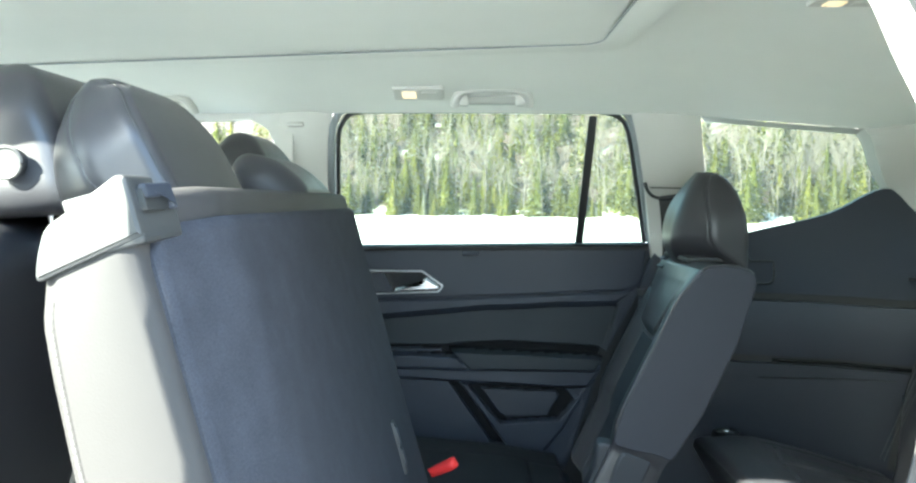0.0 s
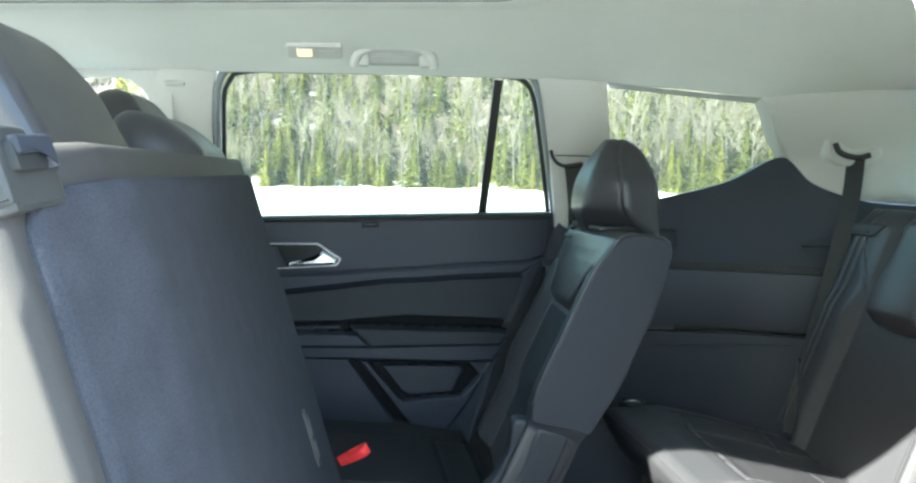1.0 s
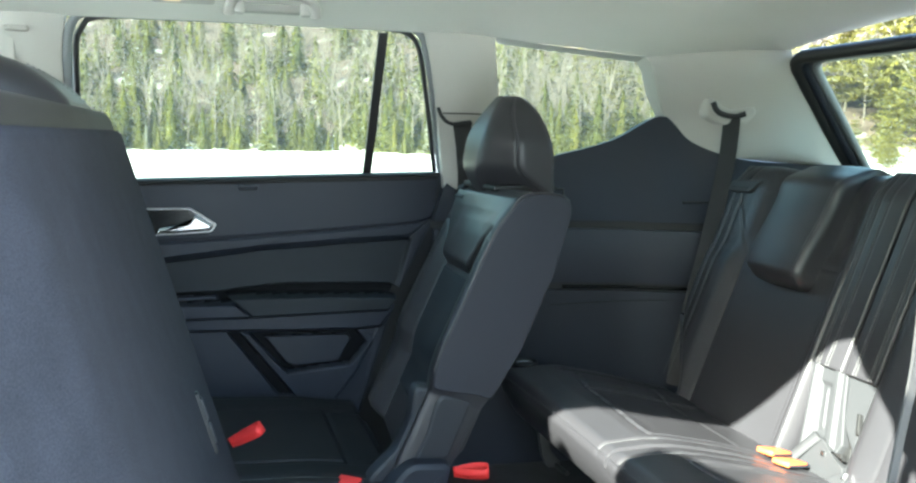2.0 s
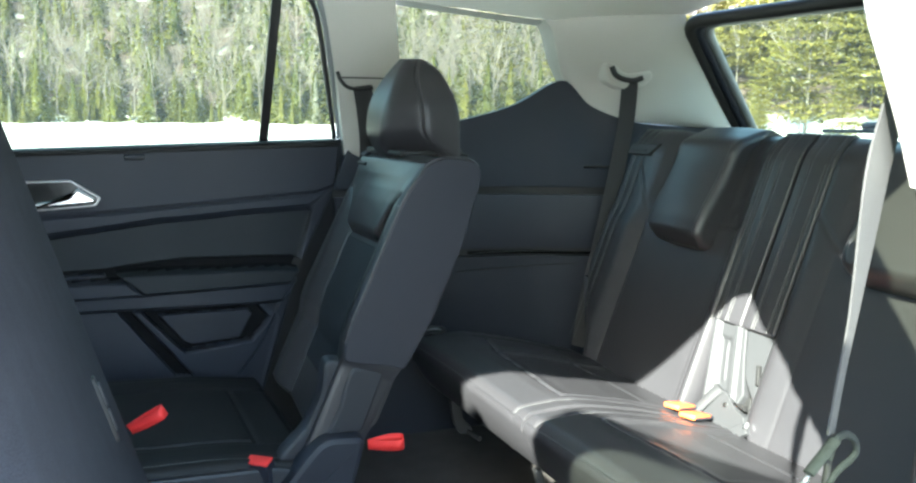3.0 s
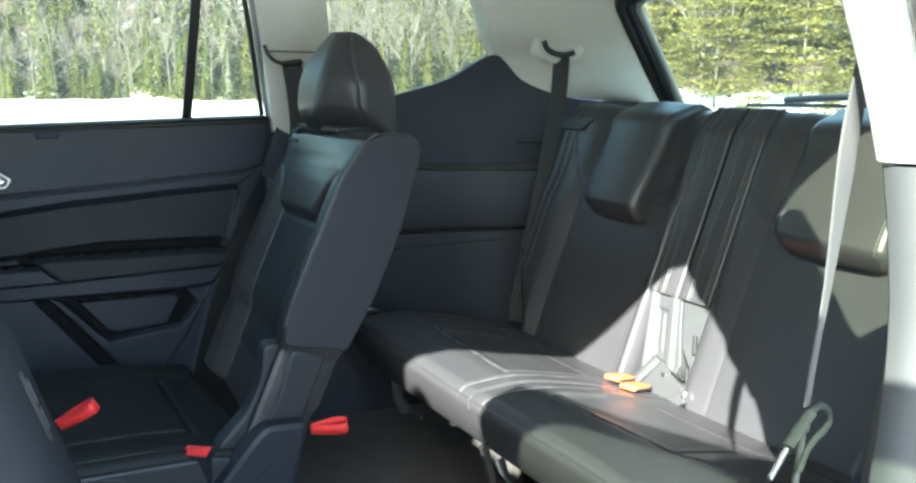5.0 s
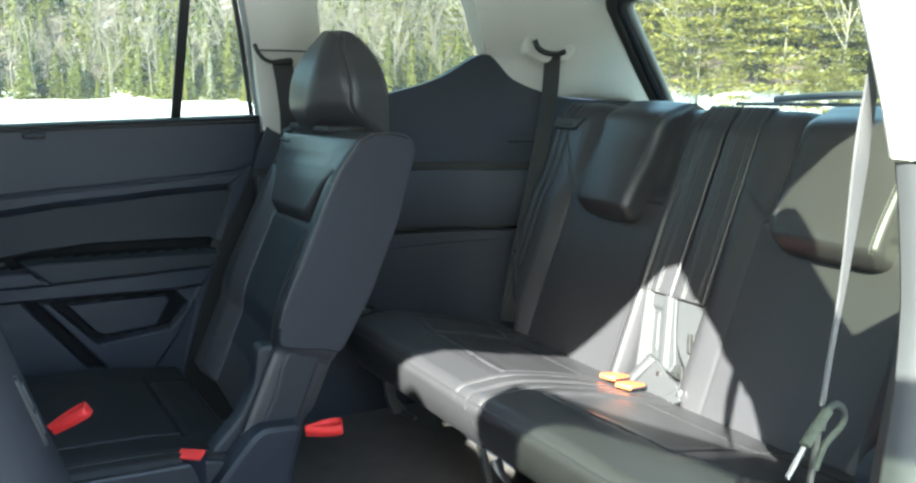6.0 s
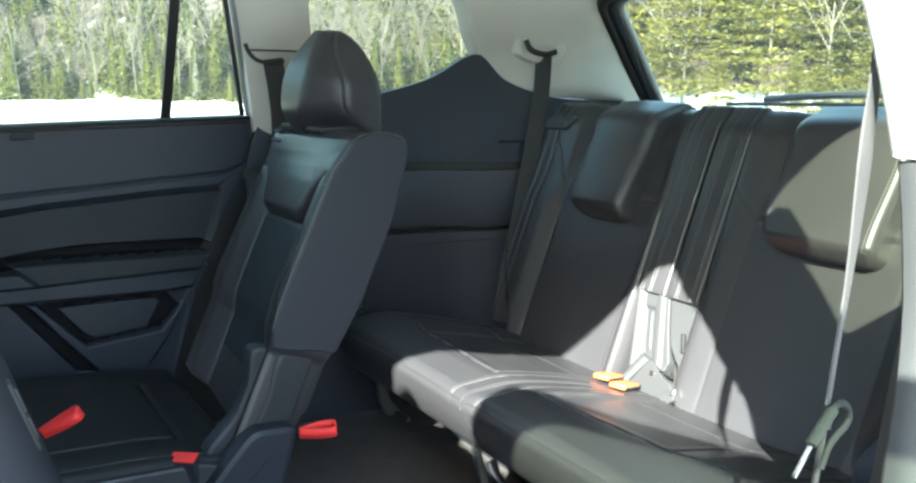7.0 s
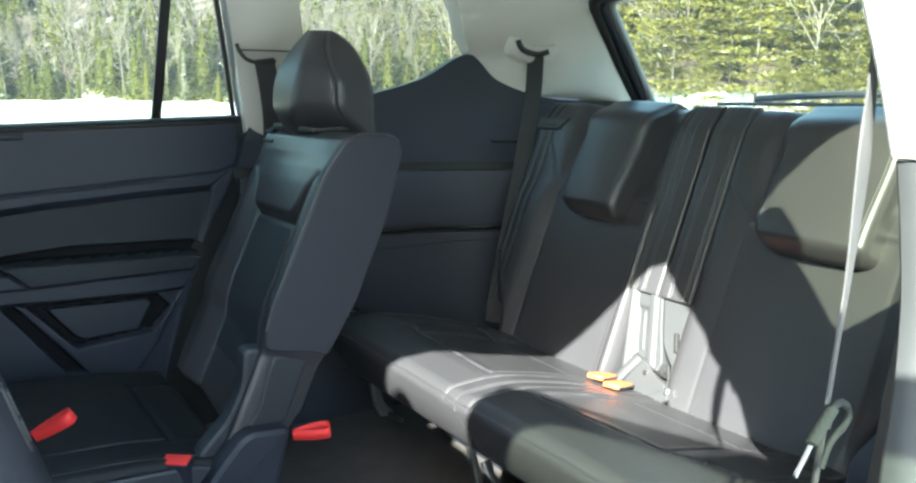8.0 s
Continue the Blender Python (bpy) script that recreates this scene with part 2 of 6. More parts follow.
def pad(origin, across, up, out, lo, hi, height, front, back, r=0.03, nu=56, nv=64, bow=None, rim=(1, 1, 1, 1)):
    """A padded block between lo(s) and hi(s); rim sharpens the rounding at the lo, hi, lower and upper edges."""
    O, A, S, D = Vector(origin), Vector(across), Vector(up), Vector(out)
    verts, faces = [], []
    us, vs = ramped(nu), ramped(nv)
    for side in (0, 1):
        for v in vs:
            s = v * height
            l, h = lo(s), hi(s)
            for u in us:
                a = l + u * (h - l)
                e = min((a - l) * rim[0], (h - a) * rim[1], s * rim[2], (height - s) * rim[3])
                F, B = front(a, s), back(a, s)
                rr = min(r, 0.495 * (F - B))
                q = rr * (1 - math.sqrt(max(0.0, 1 - (1 - e / r) ** 2))) if e < r else 0.0
                p = O + A * a + S * s + D * (F - q if side == 0 else B + q)
                verts.append(bow(p) if bow else p)
    row, tot = nu + 1, (nu + 1) * (nv + 1)
    for j in range(nv):
        for i in range(nu):
            k = j * row + i
            faces.append((k, k + 1, k + row + 1, k + row))
            faces.append((tot + k, tot + k + row, tot + k + row + 1, tot + k + 1))
    edge = [i for i in range(row)] + [j * row + nu for j in range(1, nv + 1)] + [nv * row + i for i in range(nu - 1, -1, -1)] + [j * row for j in range(nv - 1, 0, -1)]
    for i, k in enumerate(edge):
        m = edge[(i + 1) % len(edge)]
        faces.append((k, m, tot + m, tot + k))
    return mesh_of("pad", verts, faces)


def ramp(x, xs, ys):
    return float(np.interp(x, xs, ys))


def round_half(w, height, rc, taper=0.0, rb=0.0):
    """Half width of a block with rounded upper (rc) and lower (rb) corners."""
    def f(s):
        x = w - taper * s / height
        if s > height - rc:
            x -= rc - math.sqrt(max(0.0, rc * rc - (rc - (height - s)) ** 2))
        if rb and s < rb:
            x -= rb - math.sqrt(max(0.0, rb * rb - (rb - s) ** 2))
        return max(x, 0.004)
    return f


def spline(points, n):
    """n + 1 points along a smooth curve through the given ones, evenly apart."""
    P = [Vector(p) for p in points]
    if len(P) == 2:
        return [P[0].lerp(P[1], i / n) for i in range(n + 1)]
    Q = [P[0] * 2 - P[1]] + P + [P[-1] * 2 - P[-2]]
    dense = []
    for i in range(len(P) - 1):
        p0, p1, p2, p3 = Q[i:i + 4]
        for k in range(16):
            t = k / 16
            dense.append(0.5 * ((2 * p1) + (p2 - p0) * t + (2 * p0 - 5 * p1 + 4 * p2 - p3) * t * t + (3 * p1 - p0 - 3 * p2 + p3) * t ** 3))
    dense.append(P[-1])
    lens = [0.0]
    for a, b in zip(dense, dense[1:]):
        lens.append(lens[-1] + (b - a).length)
    out, j = [], 0
    for i in range(n + 1):
        want = lens[-1] * i / n
        while j < len(lens) - 2 and lens[j + 1] < want:
            j += 1
        span = lens[j + 1] - lens[j]
        out.append(dense[j].lerp(dense[j + 1], (want - lens[j]) / span if span else 0))
    return out


def ruled(a, b, thick=0.004, nu=24, nv=4, bulge=0.0, towards=(0, -1, 0), smooth_ends=True):
    """A sheet between two curves, as thick as given away from `towards`, bulging by `bulge`."""
    A, B, T = spline(a, nu), spline(b, nu), Vector(towards)
    verts, faces = [], []
    for side in (0, 1):
        for p, q in zip(A, B):
            for j in range(nv + 1):
                t = j / nv
                verts.append(p.lerp(q, t) + T * (bulge * 4 * t * (1 - t) - (thick if side else 0)))
    row, tot = nv + 1, (nu + 1) * (nv + 1)
    for i in range(nu):
        for j in range(nv):
            k = i * row + j
            faces.append((k, k + 1, k + row + 1, k + row))
            faces.append((tot + k, tot + k + row, tot + k + row + 1, tot + k + 1))
    rim = [j for j in range(row)] + [i * row + nv for i in range(1, nu + 1)] + [nu * row + j for j in range(nv - 1, -1, -1)] + [i * row for i in range(nu - 1, 0, -1)]
    for i, k in enumerate(rim):
        m = rim[(i + 1) % len(rim)]
        faces.append((k, m, tot + m, tot + k))
    return mesh_of("sheet", verts, faces)


def rounded(points, r, n=5):
    """A polygon's corners rounded off. r: one radius or one for each corner."""
    out, m = [], len(points)
    for i in range(m):
        p, a, b = Vector(points[i]), Vector(points[i - 1]), Vector(points[(i + 1) % m])
        rr = r[i] if isinstance(r, (list, tuple)) else r
        d = min(rr, 0.45 * (a - p).length, 0.45 * (b - p).length)
        s, e = p + (a - p).normalized() * d, p + (b - p).normalized() * d
        for k in range(n + 1):
            t = k / n
            out.append(s * (1 - t) ** 2 + p * 2 * t * (1 - t) + e * t * t)
    return out


def plate(points, front, back, bevel=0.004, place=None, seg=2):
    """A flat piece: an outline in two axes, drawn out from `front` to `back`; place maps (u, v, depth) to the world."""
    place = place or (lambda u, v, d: (u, d, v))
    P = [Vector((p[0], p[1])) for p in points]
    P = [p for k, p in enumerate(P) if (p - P[k - 1]).length > 1e-5]
    n = len(P)
    area = sum(P[k - 1].x * P[k].y - P[k].x * P[k - 1].y for k in range(n))
    inward = []
    for k in range(n):
        a, b = (P[k] - P[k - 1]).normalized(), (P[(k + 1) % n] - P[k]).normalized()
        na, nb = Vector((-a.y, a.x)), Vector((-b.y, b.x))
        m = na + nb
        m = m / max(0.5, m.dot(na)) if m.length > 1e-6 else na
        inward.append(m if area > 0 else -m)
    toward = 1 if back > front else -1
    rings = [(0.0, back), (0.0, front + toward * bevel)]
    for k in range(1, seg + 1):
        g = math.pi / 2 * k / seg
        rings.append((bevel * (1 - math.cos(g)), front + toward * bevel * (1 - math.sin(g))))
    verts, faces = [], []
    for ins, d in rings:
        for p, m in zip(P, inward):
            q = p + m * ins
            verts.append(Vector(place(q.x, q.y, d)))
    for r in range(len(rings) - 1):
        for k in range(n):
            faces.append((r * n + k, r * n + (k + 1) % n, (r + 1) * n + (k + 1) % n, (r + 1) * n + k))
    faces.append(tuple(range(n)))
    faces.append(tuple((len(rings) - 1) * n + k for k in range(n)))
    me = mesh_of("plate", verts, faces)
    for p in me.polygons:
        if len(p.vertices) > 5:
            p.use_smooth = False
    return me


def tube(points, r, n=8, closed=False, count=None, flat=1.0, normal=(0, 0, 1)):
    """A round or flattened bar along a curve."""
    P = spline(points, count or max(2, 6 * (len(points) - 1))) if not closed else [Vector(p) for p in points]
    verts, faces, m = [], [], len(P)
    for i, p in enumerate(P):
        t = (P[(i + 1) % m] - P[i - 1]) if closed else (P[min(i + 1, m - 1)] - P[max(i - 1, 0)])
        t.normalize()
        u = t.cross(Vector(normal))
        if u.length < 1e-3:
            u = t.cross(Vector((1, 0, 0)))
        u.normalize()
        w = u.cross(t).normalized()
        for k in range(n):
            g = 2 * math.pi * k / n
            verts.append(p + u * (r * math.cos(g)) + w * (r * flat * math.sin(g)))
    for i in range(m if closed else m - 1):
        j = (i + 1) % m
        for k in range(n):
            faces.append((i * n + k, i * n + (k + 1) % n, j * n + (k + 1) % n, j * n + k))
    if not closed:
        faces.append(tuple(range(n)))
        faces.append(tuple((m - 1) * n + k for k in range(n)))
    return mesh_of("tube", verts, faces)


def ribbon(points, width, normal, thick=0.0015, n=40, narrow=0.0):
    """A strap: a thin band along a curve, its flat side along `normal` x its run."""
    P = spline(points, n)
    verts, faces = [], []
    for i, p in enumerate(P):
        t = (P[min(i + 1, n)] - P[max(i - 1, 0)]).normalized()
        N = Vector(normal)
        u = t.cross(N).normalized()
        w = u.cross(t).normalized()
        for a, b in ((-1, -1), (1, -1), (1, 1), (-1, 1)):
            verts.append(p + u * (a * width * (1 - narrow * sm(0.35, 0.85, i / n)) / 2) + w * (b * thick / 2))
    for i in range(n):
        for k in range(4):
            faces.append((i * 4 + k, i * 4 + (k + 1) % 4, i * 4 + 4 + (k + 1) % 4, i * 4 + 4 + k))
    faces += [(0, 1, 2, 3), tuple(n * 4 + k for k in range(4))]
    return mesh_of("ribbon", verts, faces)


def stitches(points, pitch=0.0065, r=0.0007, lift=(0, 0, 0)):
    """A row of stitches along a curve, sewn as one line."""
    P0 = [Vector(p) + Vector(lift) for p in points]
    length = sum((b - a).length for a, b in zip(P0, P0[1:]))
    P = spline(P0, max(4, int(length / pitch)))
    verts, faces = [], []
    for a, b in zip(P, P[1:]):
        q = b.lerp(a, 0.34)
        t = (q - a).normalized()
        u = t.cross(Vector((0.3, 0.5, 0.81))).normalized() * r
        w = u.cross(t).normalized() * r
        k = len(verts)
        for c in (a, q):
            verts += [c + u, c + w, c - u, c - w]
        faces += [(k, k + 1, k + 5, k + 4), (k + 1, k + 2, k + 6, k + 5), (k + 2, k + 3, k + 7, k + 6), (k + 3, k, k + 4, k + 7),
                  (k, k + 3, k + 2, k + 1), (k + 4, k + 5, k + 6, k + 7)]
    return mesh_of("stitches", verts, faces, smooth=False)


def box(x0, x1, y0, y1, z0, z1, bevel=0.006, seg=2):
    bm = bmesh.new()
    bmesh.ops.create_cube(bm, size=1)
    for v in bm.verts:
        v.co = Vector(((x0 + x1) / 2 + v.co.x * (x1 - x0), (y0 + y1) / 2 + v.co.y * (y1 - y0), (z0 + z1) / 2 + v.co.z * (z1 - z0)))
    if bevel:
        bmesh.ops.bevel(bm, geom=list(bm.edges), offset=bevel, segments=seg, affect="EDGES", profile=0.5)
    return bm


def setting(name, label, category):
    return thing(name, (0, 0, 0), label, category, kind="structure")


def mirror(p):
    return (p[0], 2 * YC - p[1], p[2])


# ---- ground and woods ----
def edge_of_wood(b):
    """Distance to the edge of the wood, by bearing in degrees from straight across the car."""
    xs = [-180, -120, -60, -25, 0, 20, 53, 90, 130, 180]
    ys = [85, 95, 110, 88, 73, 54, 40, 42, 70, 85]
    return float(np.interp(b, xs, ys)) + 1.5 * math.sin(b * 0.31) + 1.0 * math.sin(b * 0.83 + 1)


def ground_height(x, y):
    r = math.hypot(x, y)
    b = math.degrees(math.atan2(x, y))
    e = edge_of_wood(b)
    rise = max(0.0, r - e)
    h = 0.30 * rise if rise < 160 else 48 + 0.02 * (rise - 160)
    return h * sm(0, 8, rise) + 0.25 * sm(-3, 4, r - e) + 0.18 * noise.noise(Vector((x * 0.15, y * 0.15, 0))) * sm(6, 20, r)


def build_ground():
    verts, faces = [(0, 0, 0)], []
    rings = [3, 6, 10, 15, 20] + [22 + 2.5 * i for i in range(36)] + [115, 130, 150, 180, 220, 300, 500, 900, 2000]
    n = 180
    for r in rings:
        for k in range(n):
            a = 2 * math.pi * k / n
            x, y = r * math.sin(a), r * math.cos(a)
            verts.append((x, y, ground_height(x, y)))
    for k in range(n):
        faces.append((0, 1 + k, 1 + (k + 1) % n))
    for i in range(len(rings) - 1):
        for k in range(n):
            a, b = 1 + i * n + k, 1 + i * n + (k + 1) % n
            faces.append((a, b, b + n, a + n))
    tagged(part("ground", mesh_of("ground", verts, faces), GROUND), "snow-covered open ground rising to a wooded hill", "ground", kind="structure")


build_ground()
rng = np.random.default_rng(7)


def quads_of(centre, along, side):
    """Lozenges round centre points, as one array of corners."""
    v = np.stack([centre - along, centre + side, centre + along, centre - side], axis=1).reshape(-1, 3)
    return v, np.arange(len(v)).reshape(-1, 4)


def unit(v):
    return v / (np.linalg.norm(v, axis=1, keepdims=True) + 1e-9)


def core(height, radius, sides=7):
    """The dark inner body of a conifer: a ragged cone in tiers."""
    v, q, tiers = [], [], 6
    for k in range(tiers + 1):
        z = height * (0.06 + 0.90 * k / tiers)
        for j in range(sides):
            a = 2 * math.pi * j / sides + 0.4 * k
            r = radius * (1 - k / tiers) * (0.75 + 0.4 * rng.random()) + 0.01
            v.append((r * math.cos(a), r * math.sin(a), z - 0.04 * height * rng.random()))
    for k in range(tiers):
        for j in range(sides):
            b = k * sides
            q.append((b + j, b + (j + 1) % sides, b + sides + (j + 1) % sides, b + sides + j))
    v = np.array(v)
    return v, np.array(q), unit(v * np.array([1, 1, 0]) + np.array([0, 0, 0.3]))


def joined(*bits):
    vs, qs, ns, base = [], [], [], 0
    for v, q, n in bits:
        vs.append(v)
        qs.append(q + base)
        ns.append(n)
        base += len(v)
    return np.concatenate(vs), np.concatenate(qs), np.concatenate(ns)


def spruce(height, spread, count, size):
    """A slim cone of drooping tiers, each of many small needle sprays."""
    tiers = int(rng.integers(9, 13))
    h = 1 - np.sqrt(rng.random(count))
    tier = np.floor(h * tiers)
    into = h * tiers - tier
    a = rng.random(count) * 2 * math.pi
    lobe = 0.82 + 0.24 * np.cos(5 * a + tier * 2.3) + 0.10 * np.cos(3 * a + tier)
    reach = spread * height * (1 - h) ** 0.85 * (1.08 - 0.42 * into) * lobe
    t = rng.random(count) ** 0.45
    out = np.stack([np.cos(a), np.sin(a), np.zeros(count)], axis=1)
    r = reach * t
    c = out * r[:, None]
    c[:, 2] = height * (0.03 + 0.95 * h) - 0.30 * r * t + 0.012 * height * rng.normal(size=count)
    d = unit(out + np.array([0, 0, -0.25]) + 0.45 * rng.normal(size=(count, 3)))
    w = unit(np.cross(d, rng.normal(size=(count, 3))))
    g = size * height * (0.6 + 0.8 * rng.random(count)) * (0.55 + 0.45 * (1 - h))
    v, q = quads_of(c, d * g[:, None], w * (0.42 * g)[:, None])
    n = unit(out * 0.75 + np.array([0, 0, 0.55]) + 0.3 * rng.normal(size=(count, 3)))
    return joined((v, q, np.repeat(n, 4, axis=0)), core(height, 0.38 * spread * height))


def pine(height, spread, count, size):
    """Open whorls of level boughs, each carrying flat plumes of long needles."""
    cs, ds, ns = [], [], []
    whorls = int(rng.integers(11, 15))
    per = max(3, count // (whorls * 6 * 6))
    for k in range(whorls):
        h = 0.08 + 0.90 * (k + 0.5 * rng.random()) / whorls
        for _ in range(6):
            a = rng.random() * 2 * math.pi
            u = np.array([math.cos(a), math.sin(a), 0.0])
            w = np.array([-u[1], u[0], 0.0])
            L = spread * height * (1.02 - h) ** 0.7 * (0.6 + 0.55 * rng.random())
            z0 = height * h
            for j in range(6):
                t = (j + 0.6 + 0.5 * rng.random()) / 6.3
                m = u * L * t + w * rng.normal() * 0.16 * L + np.array([0, 0, z0 + 0.10 * L * t * t + 0.03 * L * rng.normal()])
                e = rng.normal(size=(per, 3)) * np.array([1, 1, 0.28]) * (0.13 * L + 0.10)
                cs.append(m + e)
                ds.append(u * 0.9 + np.array([0, 0, 0.22]) + 0.55 * rng.normal(size=(per, 3)) * np.array([1, 1, 0.45]))
                ns.append(np.tile(u * 0.35 + np.array([0, 0, 0.8]), (per, 1)) + 0.35 * rng.normal(size=(per, 3)))
    c, d, n = np.concatenate(cs), unit(np.concatenate(ds)), unit(np.concatenate(ns))
    w = unit(np.cross(d, rng.normal(size=d.shape)))
    g = size * (0.6 + 0.8 * rng.random(len(c)))
    v, q = quads_of(c, d * g[:, None], w * (0.26 * g)[:, None])
    return v, q, np.repeat(n, 4, axis=0)


def limb(out, p, d, length, r, depth):
    """A bare limb of three-sided, tapering pieces, that forks."""
    q = p + d * length
    w = np.cross(d, [0.3, 0.2, 0.9])
    w /= np.linalg.norm(w) + 1e-9
    x = np.cross(w, d)
    ring = [w, -0.5 * w + 0.87 * x, -0.5 * w - 0.87 * x]
    k = 0.6 if depth else 0.25
    out.append([p + c * r for c in ring] + [q + c * r * k for c in ring])
    if depth:
        for _ in range(3 if depth > 1 else 3):
            nd = d + rng.normal(size=3) * 0.42
            nd[2] += 0.12
            nd /= np.linalg.norm(nd)
            t = 0.45 + 0.55 * rng.random()
            limb(out, p + (q - p) * t, nd, length * (0.5 + 0.25 * rng.random()), r * 0.5, depth - 1)


def bare_tree(height):
    out = []
    lean = np.array([0.05 * rng.normal(), 0.05 * rng.normal(), 1.0])
    lean /= np.linalg.norm(lean)
    limb(out, np.zeros(3), lean, height * 0.62, 0.0065 * height, 3)
    for _ in range(4):
        d = np.array([rng.normal(), rng.normal(), 1.0])
        d /= np.linalg.norm(d)
        limb(out, lean * height * (0.22 + 0.4 * rng.random()), d, height * 0.24, 0.004 * height, 2)
    v = np.array(out).reshape(-1, 3)
    q = []
    for i in range(len(out)):
        b = 6 * i
        q += [(b, b + 1, b + 4, b + 3), (b + 1, b + 2, b + 5, b + 4), (b + 2, b, b + 3, b + 5)]
    return v, np.array(q)


def trunk_of(height):
    out = []
    limb(out, np.zeros(3), np.array([0, 0, 1.0]), height * 0.96, 0.011 * height, 0)
    v = np.array(out).reshape(-1, 3)
    return v, np.array([(0, 1, 4, 3), (1, 2, 5, 4), (2, 0, 3, 5)])


def forest(name, kinds, spots, material, label):
    """Many trees as one mass: each spot is (x, y, scale, turn, kind)."""
    vs, qs, ns, base = [], [], [], 0
    for x, y, sc, tn, k in spots:
        v, q = kinds[k][:2]
        c, s = math.cos(tn), math.sin(tn)
        m = np.array([[c, -s, 0], [s, c, 0], [0, 0, 1]])
        vs.append((v * sc) @ m.T + np.array([x, y, ground_height(x, y) - 0.1]))
        qs.append(q + base)
        if len(kinds[k]) > 2:
            ns.append(kinds[k][2] @ m.T)
        base += len(v)
    V, Q = np.concatenate(vs), np.concatenate(qs)
    me = bpy.data.meshes.new(name)
    me.vertices.add(len(V))
    me.vertices.foreach_set("co", V.astype(np.float32).ravel())
    me.loops.add(Q.size)
    me.loops.foreach_set("vertex_index", Q.astype(np.int32).ravel())
    me.polygons.add(len(Q))
    me.polygons.foreach_set("loop_start", np.arange(0, Q.size, 4, dtype=np.int32))
    me.update(calc_edges=True)
    me.validate()
    ob = part(name, me, material)
    if ns:
        me.normals_split_custom_set_from_vertices(np.concatenate(ns).astype(np.float32))
    tagged(ob, label, "woods", kind="stuff")


def spots_in(n, b0, b1, near, far, smin, smax, kinds):
    out = []
    for _ in range(n):
        b = b0 + (b1 - b0) * rng.random()
        d = edge_of_wood(b) + near + (far - near) * rng.random() ** 1.4
        out.append((d * math.sin(math.radians(b)), d * math.cos(math.radians(b)), smin + (smax - smin) * rng.random(), rng.random() * 6.283, int(rng.integers(kinds))))
    return out


SPRUCES = [spruce(h, s, n, g) for h, s, n, g in ((6, 0.30, 1900, 0.026), (5, 0.35, 1700, 0.030), (7, 0.26, 2000, 0.024), (4, 0.38, 1300, 0.035), (6.5, 0.31, 1900, 0.026), (6, 0.32, 700, 0.044), (7, 0.28, 700, 0.040), (5, 0.36, 600, 0.050))]
PINES = [pine(h, s, n, g) for h, s, n, g in ((9, 0.26, 5200, 0.15), (10, 0.24, 5600, 0.15), (7, 0.30, 4600, 0.14), (4, 0.30, 3600, 0.10), (9, 0.25, 1900, 0.22), (10, 0.23, 1900, 0.23), (8, 0.27, 1700, 0.21))]
SPRUCE_TRUNKS = [trunk_of(h) for h in (6, 5, 7, 4, 6.5, 6, 7, 5)]
PINE_TRUNKS = [trunk_of(h) for h in (9, 10, 7, 4, 9, 10, 8)]
BARES = [bare_tree(h) for h in (8, 9, 7, 10, 8.5, 6)]
kinds_from = lambda spots, first: [(x, y, c, a, k + first) for x, y, c, a, k in spots]
spruce_spots = spots_in(270, -32, 34, -3, 8, 0.30, 0.95, 5) + kinds_from(spots_in(380, -32, 36, 6, 80, 0.55, 1.15, 3), 5) + kinds_from(spots_in(50, 84, 330, 0, 25, 0.8, 1.5, 3), 5)
pine_spots = spots_in(26, 38, 68, -3, 9, 0.65, 1.1, 3) + kinds_from(spots_in(16, 40, 66, -7, 1, 0.45, 0.9, 1), 3) + kinds_from(spots_in(110, 36, 69, 8, 60, 0.7, 1.15, 3), 4) + spots_in(10, 26, 38, 1, 10, 0.6, 0.9, 3)
forest("spruce_wood", SPRUCES, spruce_spots, NEEDLES, "green spruces dusted with snow on the hillside")
forest("pine_wood", PINES, pine_spots, PINE, "sunlit yellow-green pines behind the car")
forest("conifer_trunks", SPRUCE_TRUNKS + PINE_TRUNKS, spruce_spots + kinds_from(pine_spots, len(SPRUCES)), BARK, "grey trunks of the conifers on the hillside")
forest("bare_wood", BARES, spots_in(1000, -32, 40, 0, 75, 0.45, 1.05, 6) + spots_in(70, -32, 36, -3, 6, 0.45, 0.85, 6) + spots_in(40, 38, 70, -2, 40, 0.6, 1.0, 6), TWIG, "pale bare hardwoods among the spruces")

# ---- the cabin's shell ----
floor = setting("floor", "dark carpeted cabin floor with a raised rear step", "floor")
part("carpet", box(-2.2, 0.96, 0.42, 2.25, 0.40, 0.46, 0.01), FLOORCARPET, floor)
part("rear_step", box(0.98, 1.75, 0.45, 2.2, 0.40, 0.52, 0.02), FLOORCARPET, floor)
part("tunnel", box(-2.2, 0.10, 1.22, 1.46, 0.44, 0.50, 0.02), FLOORCARPET, floor)

EDGE = [(-2.0, 2.09, 1.585), (-1.0, 2.10, 1.592), (0.0, 2.10, 1.592), (0.45, 2.095, 1.588), (0.64, 2.068, 1.578), (0.85, 2.055, 1.563), (1.03, 2.04, 1.545), (1.16, 1.99, 1.545),
        (1.26, 1.90, 1.55), (1.335, 1.84, 1.553)]


def roof_edge(x):
    xs = [p[0] for p in EDGE]
    return float(np.interp(x, xs, [p[1] for p in EDGE])), float(np.interp(x, xs, [p[2] for p in EDGE]))


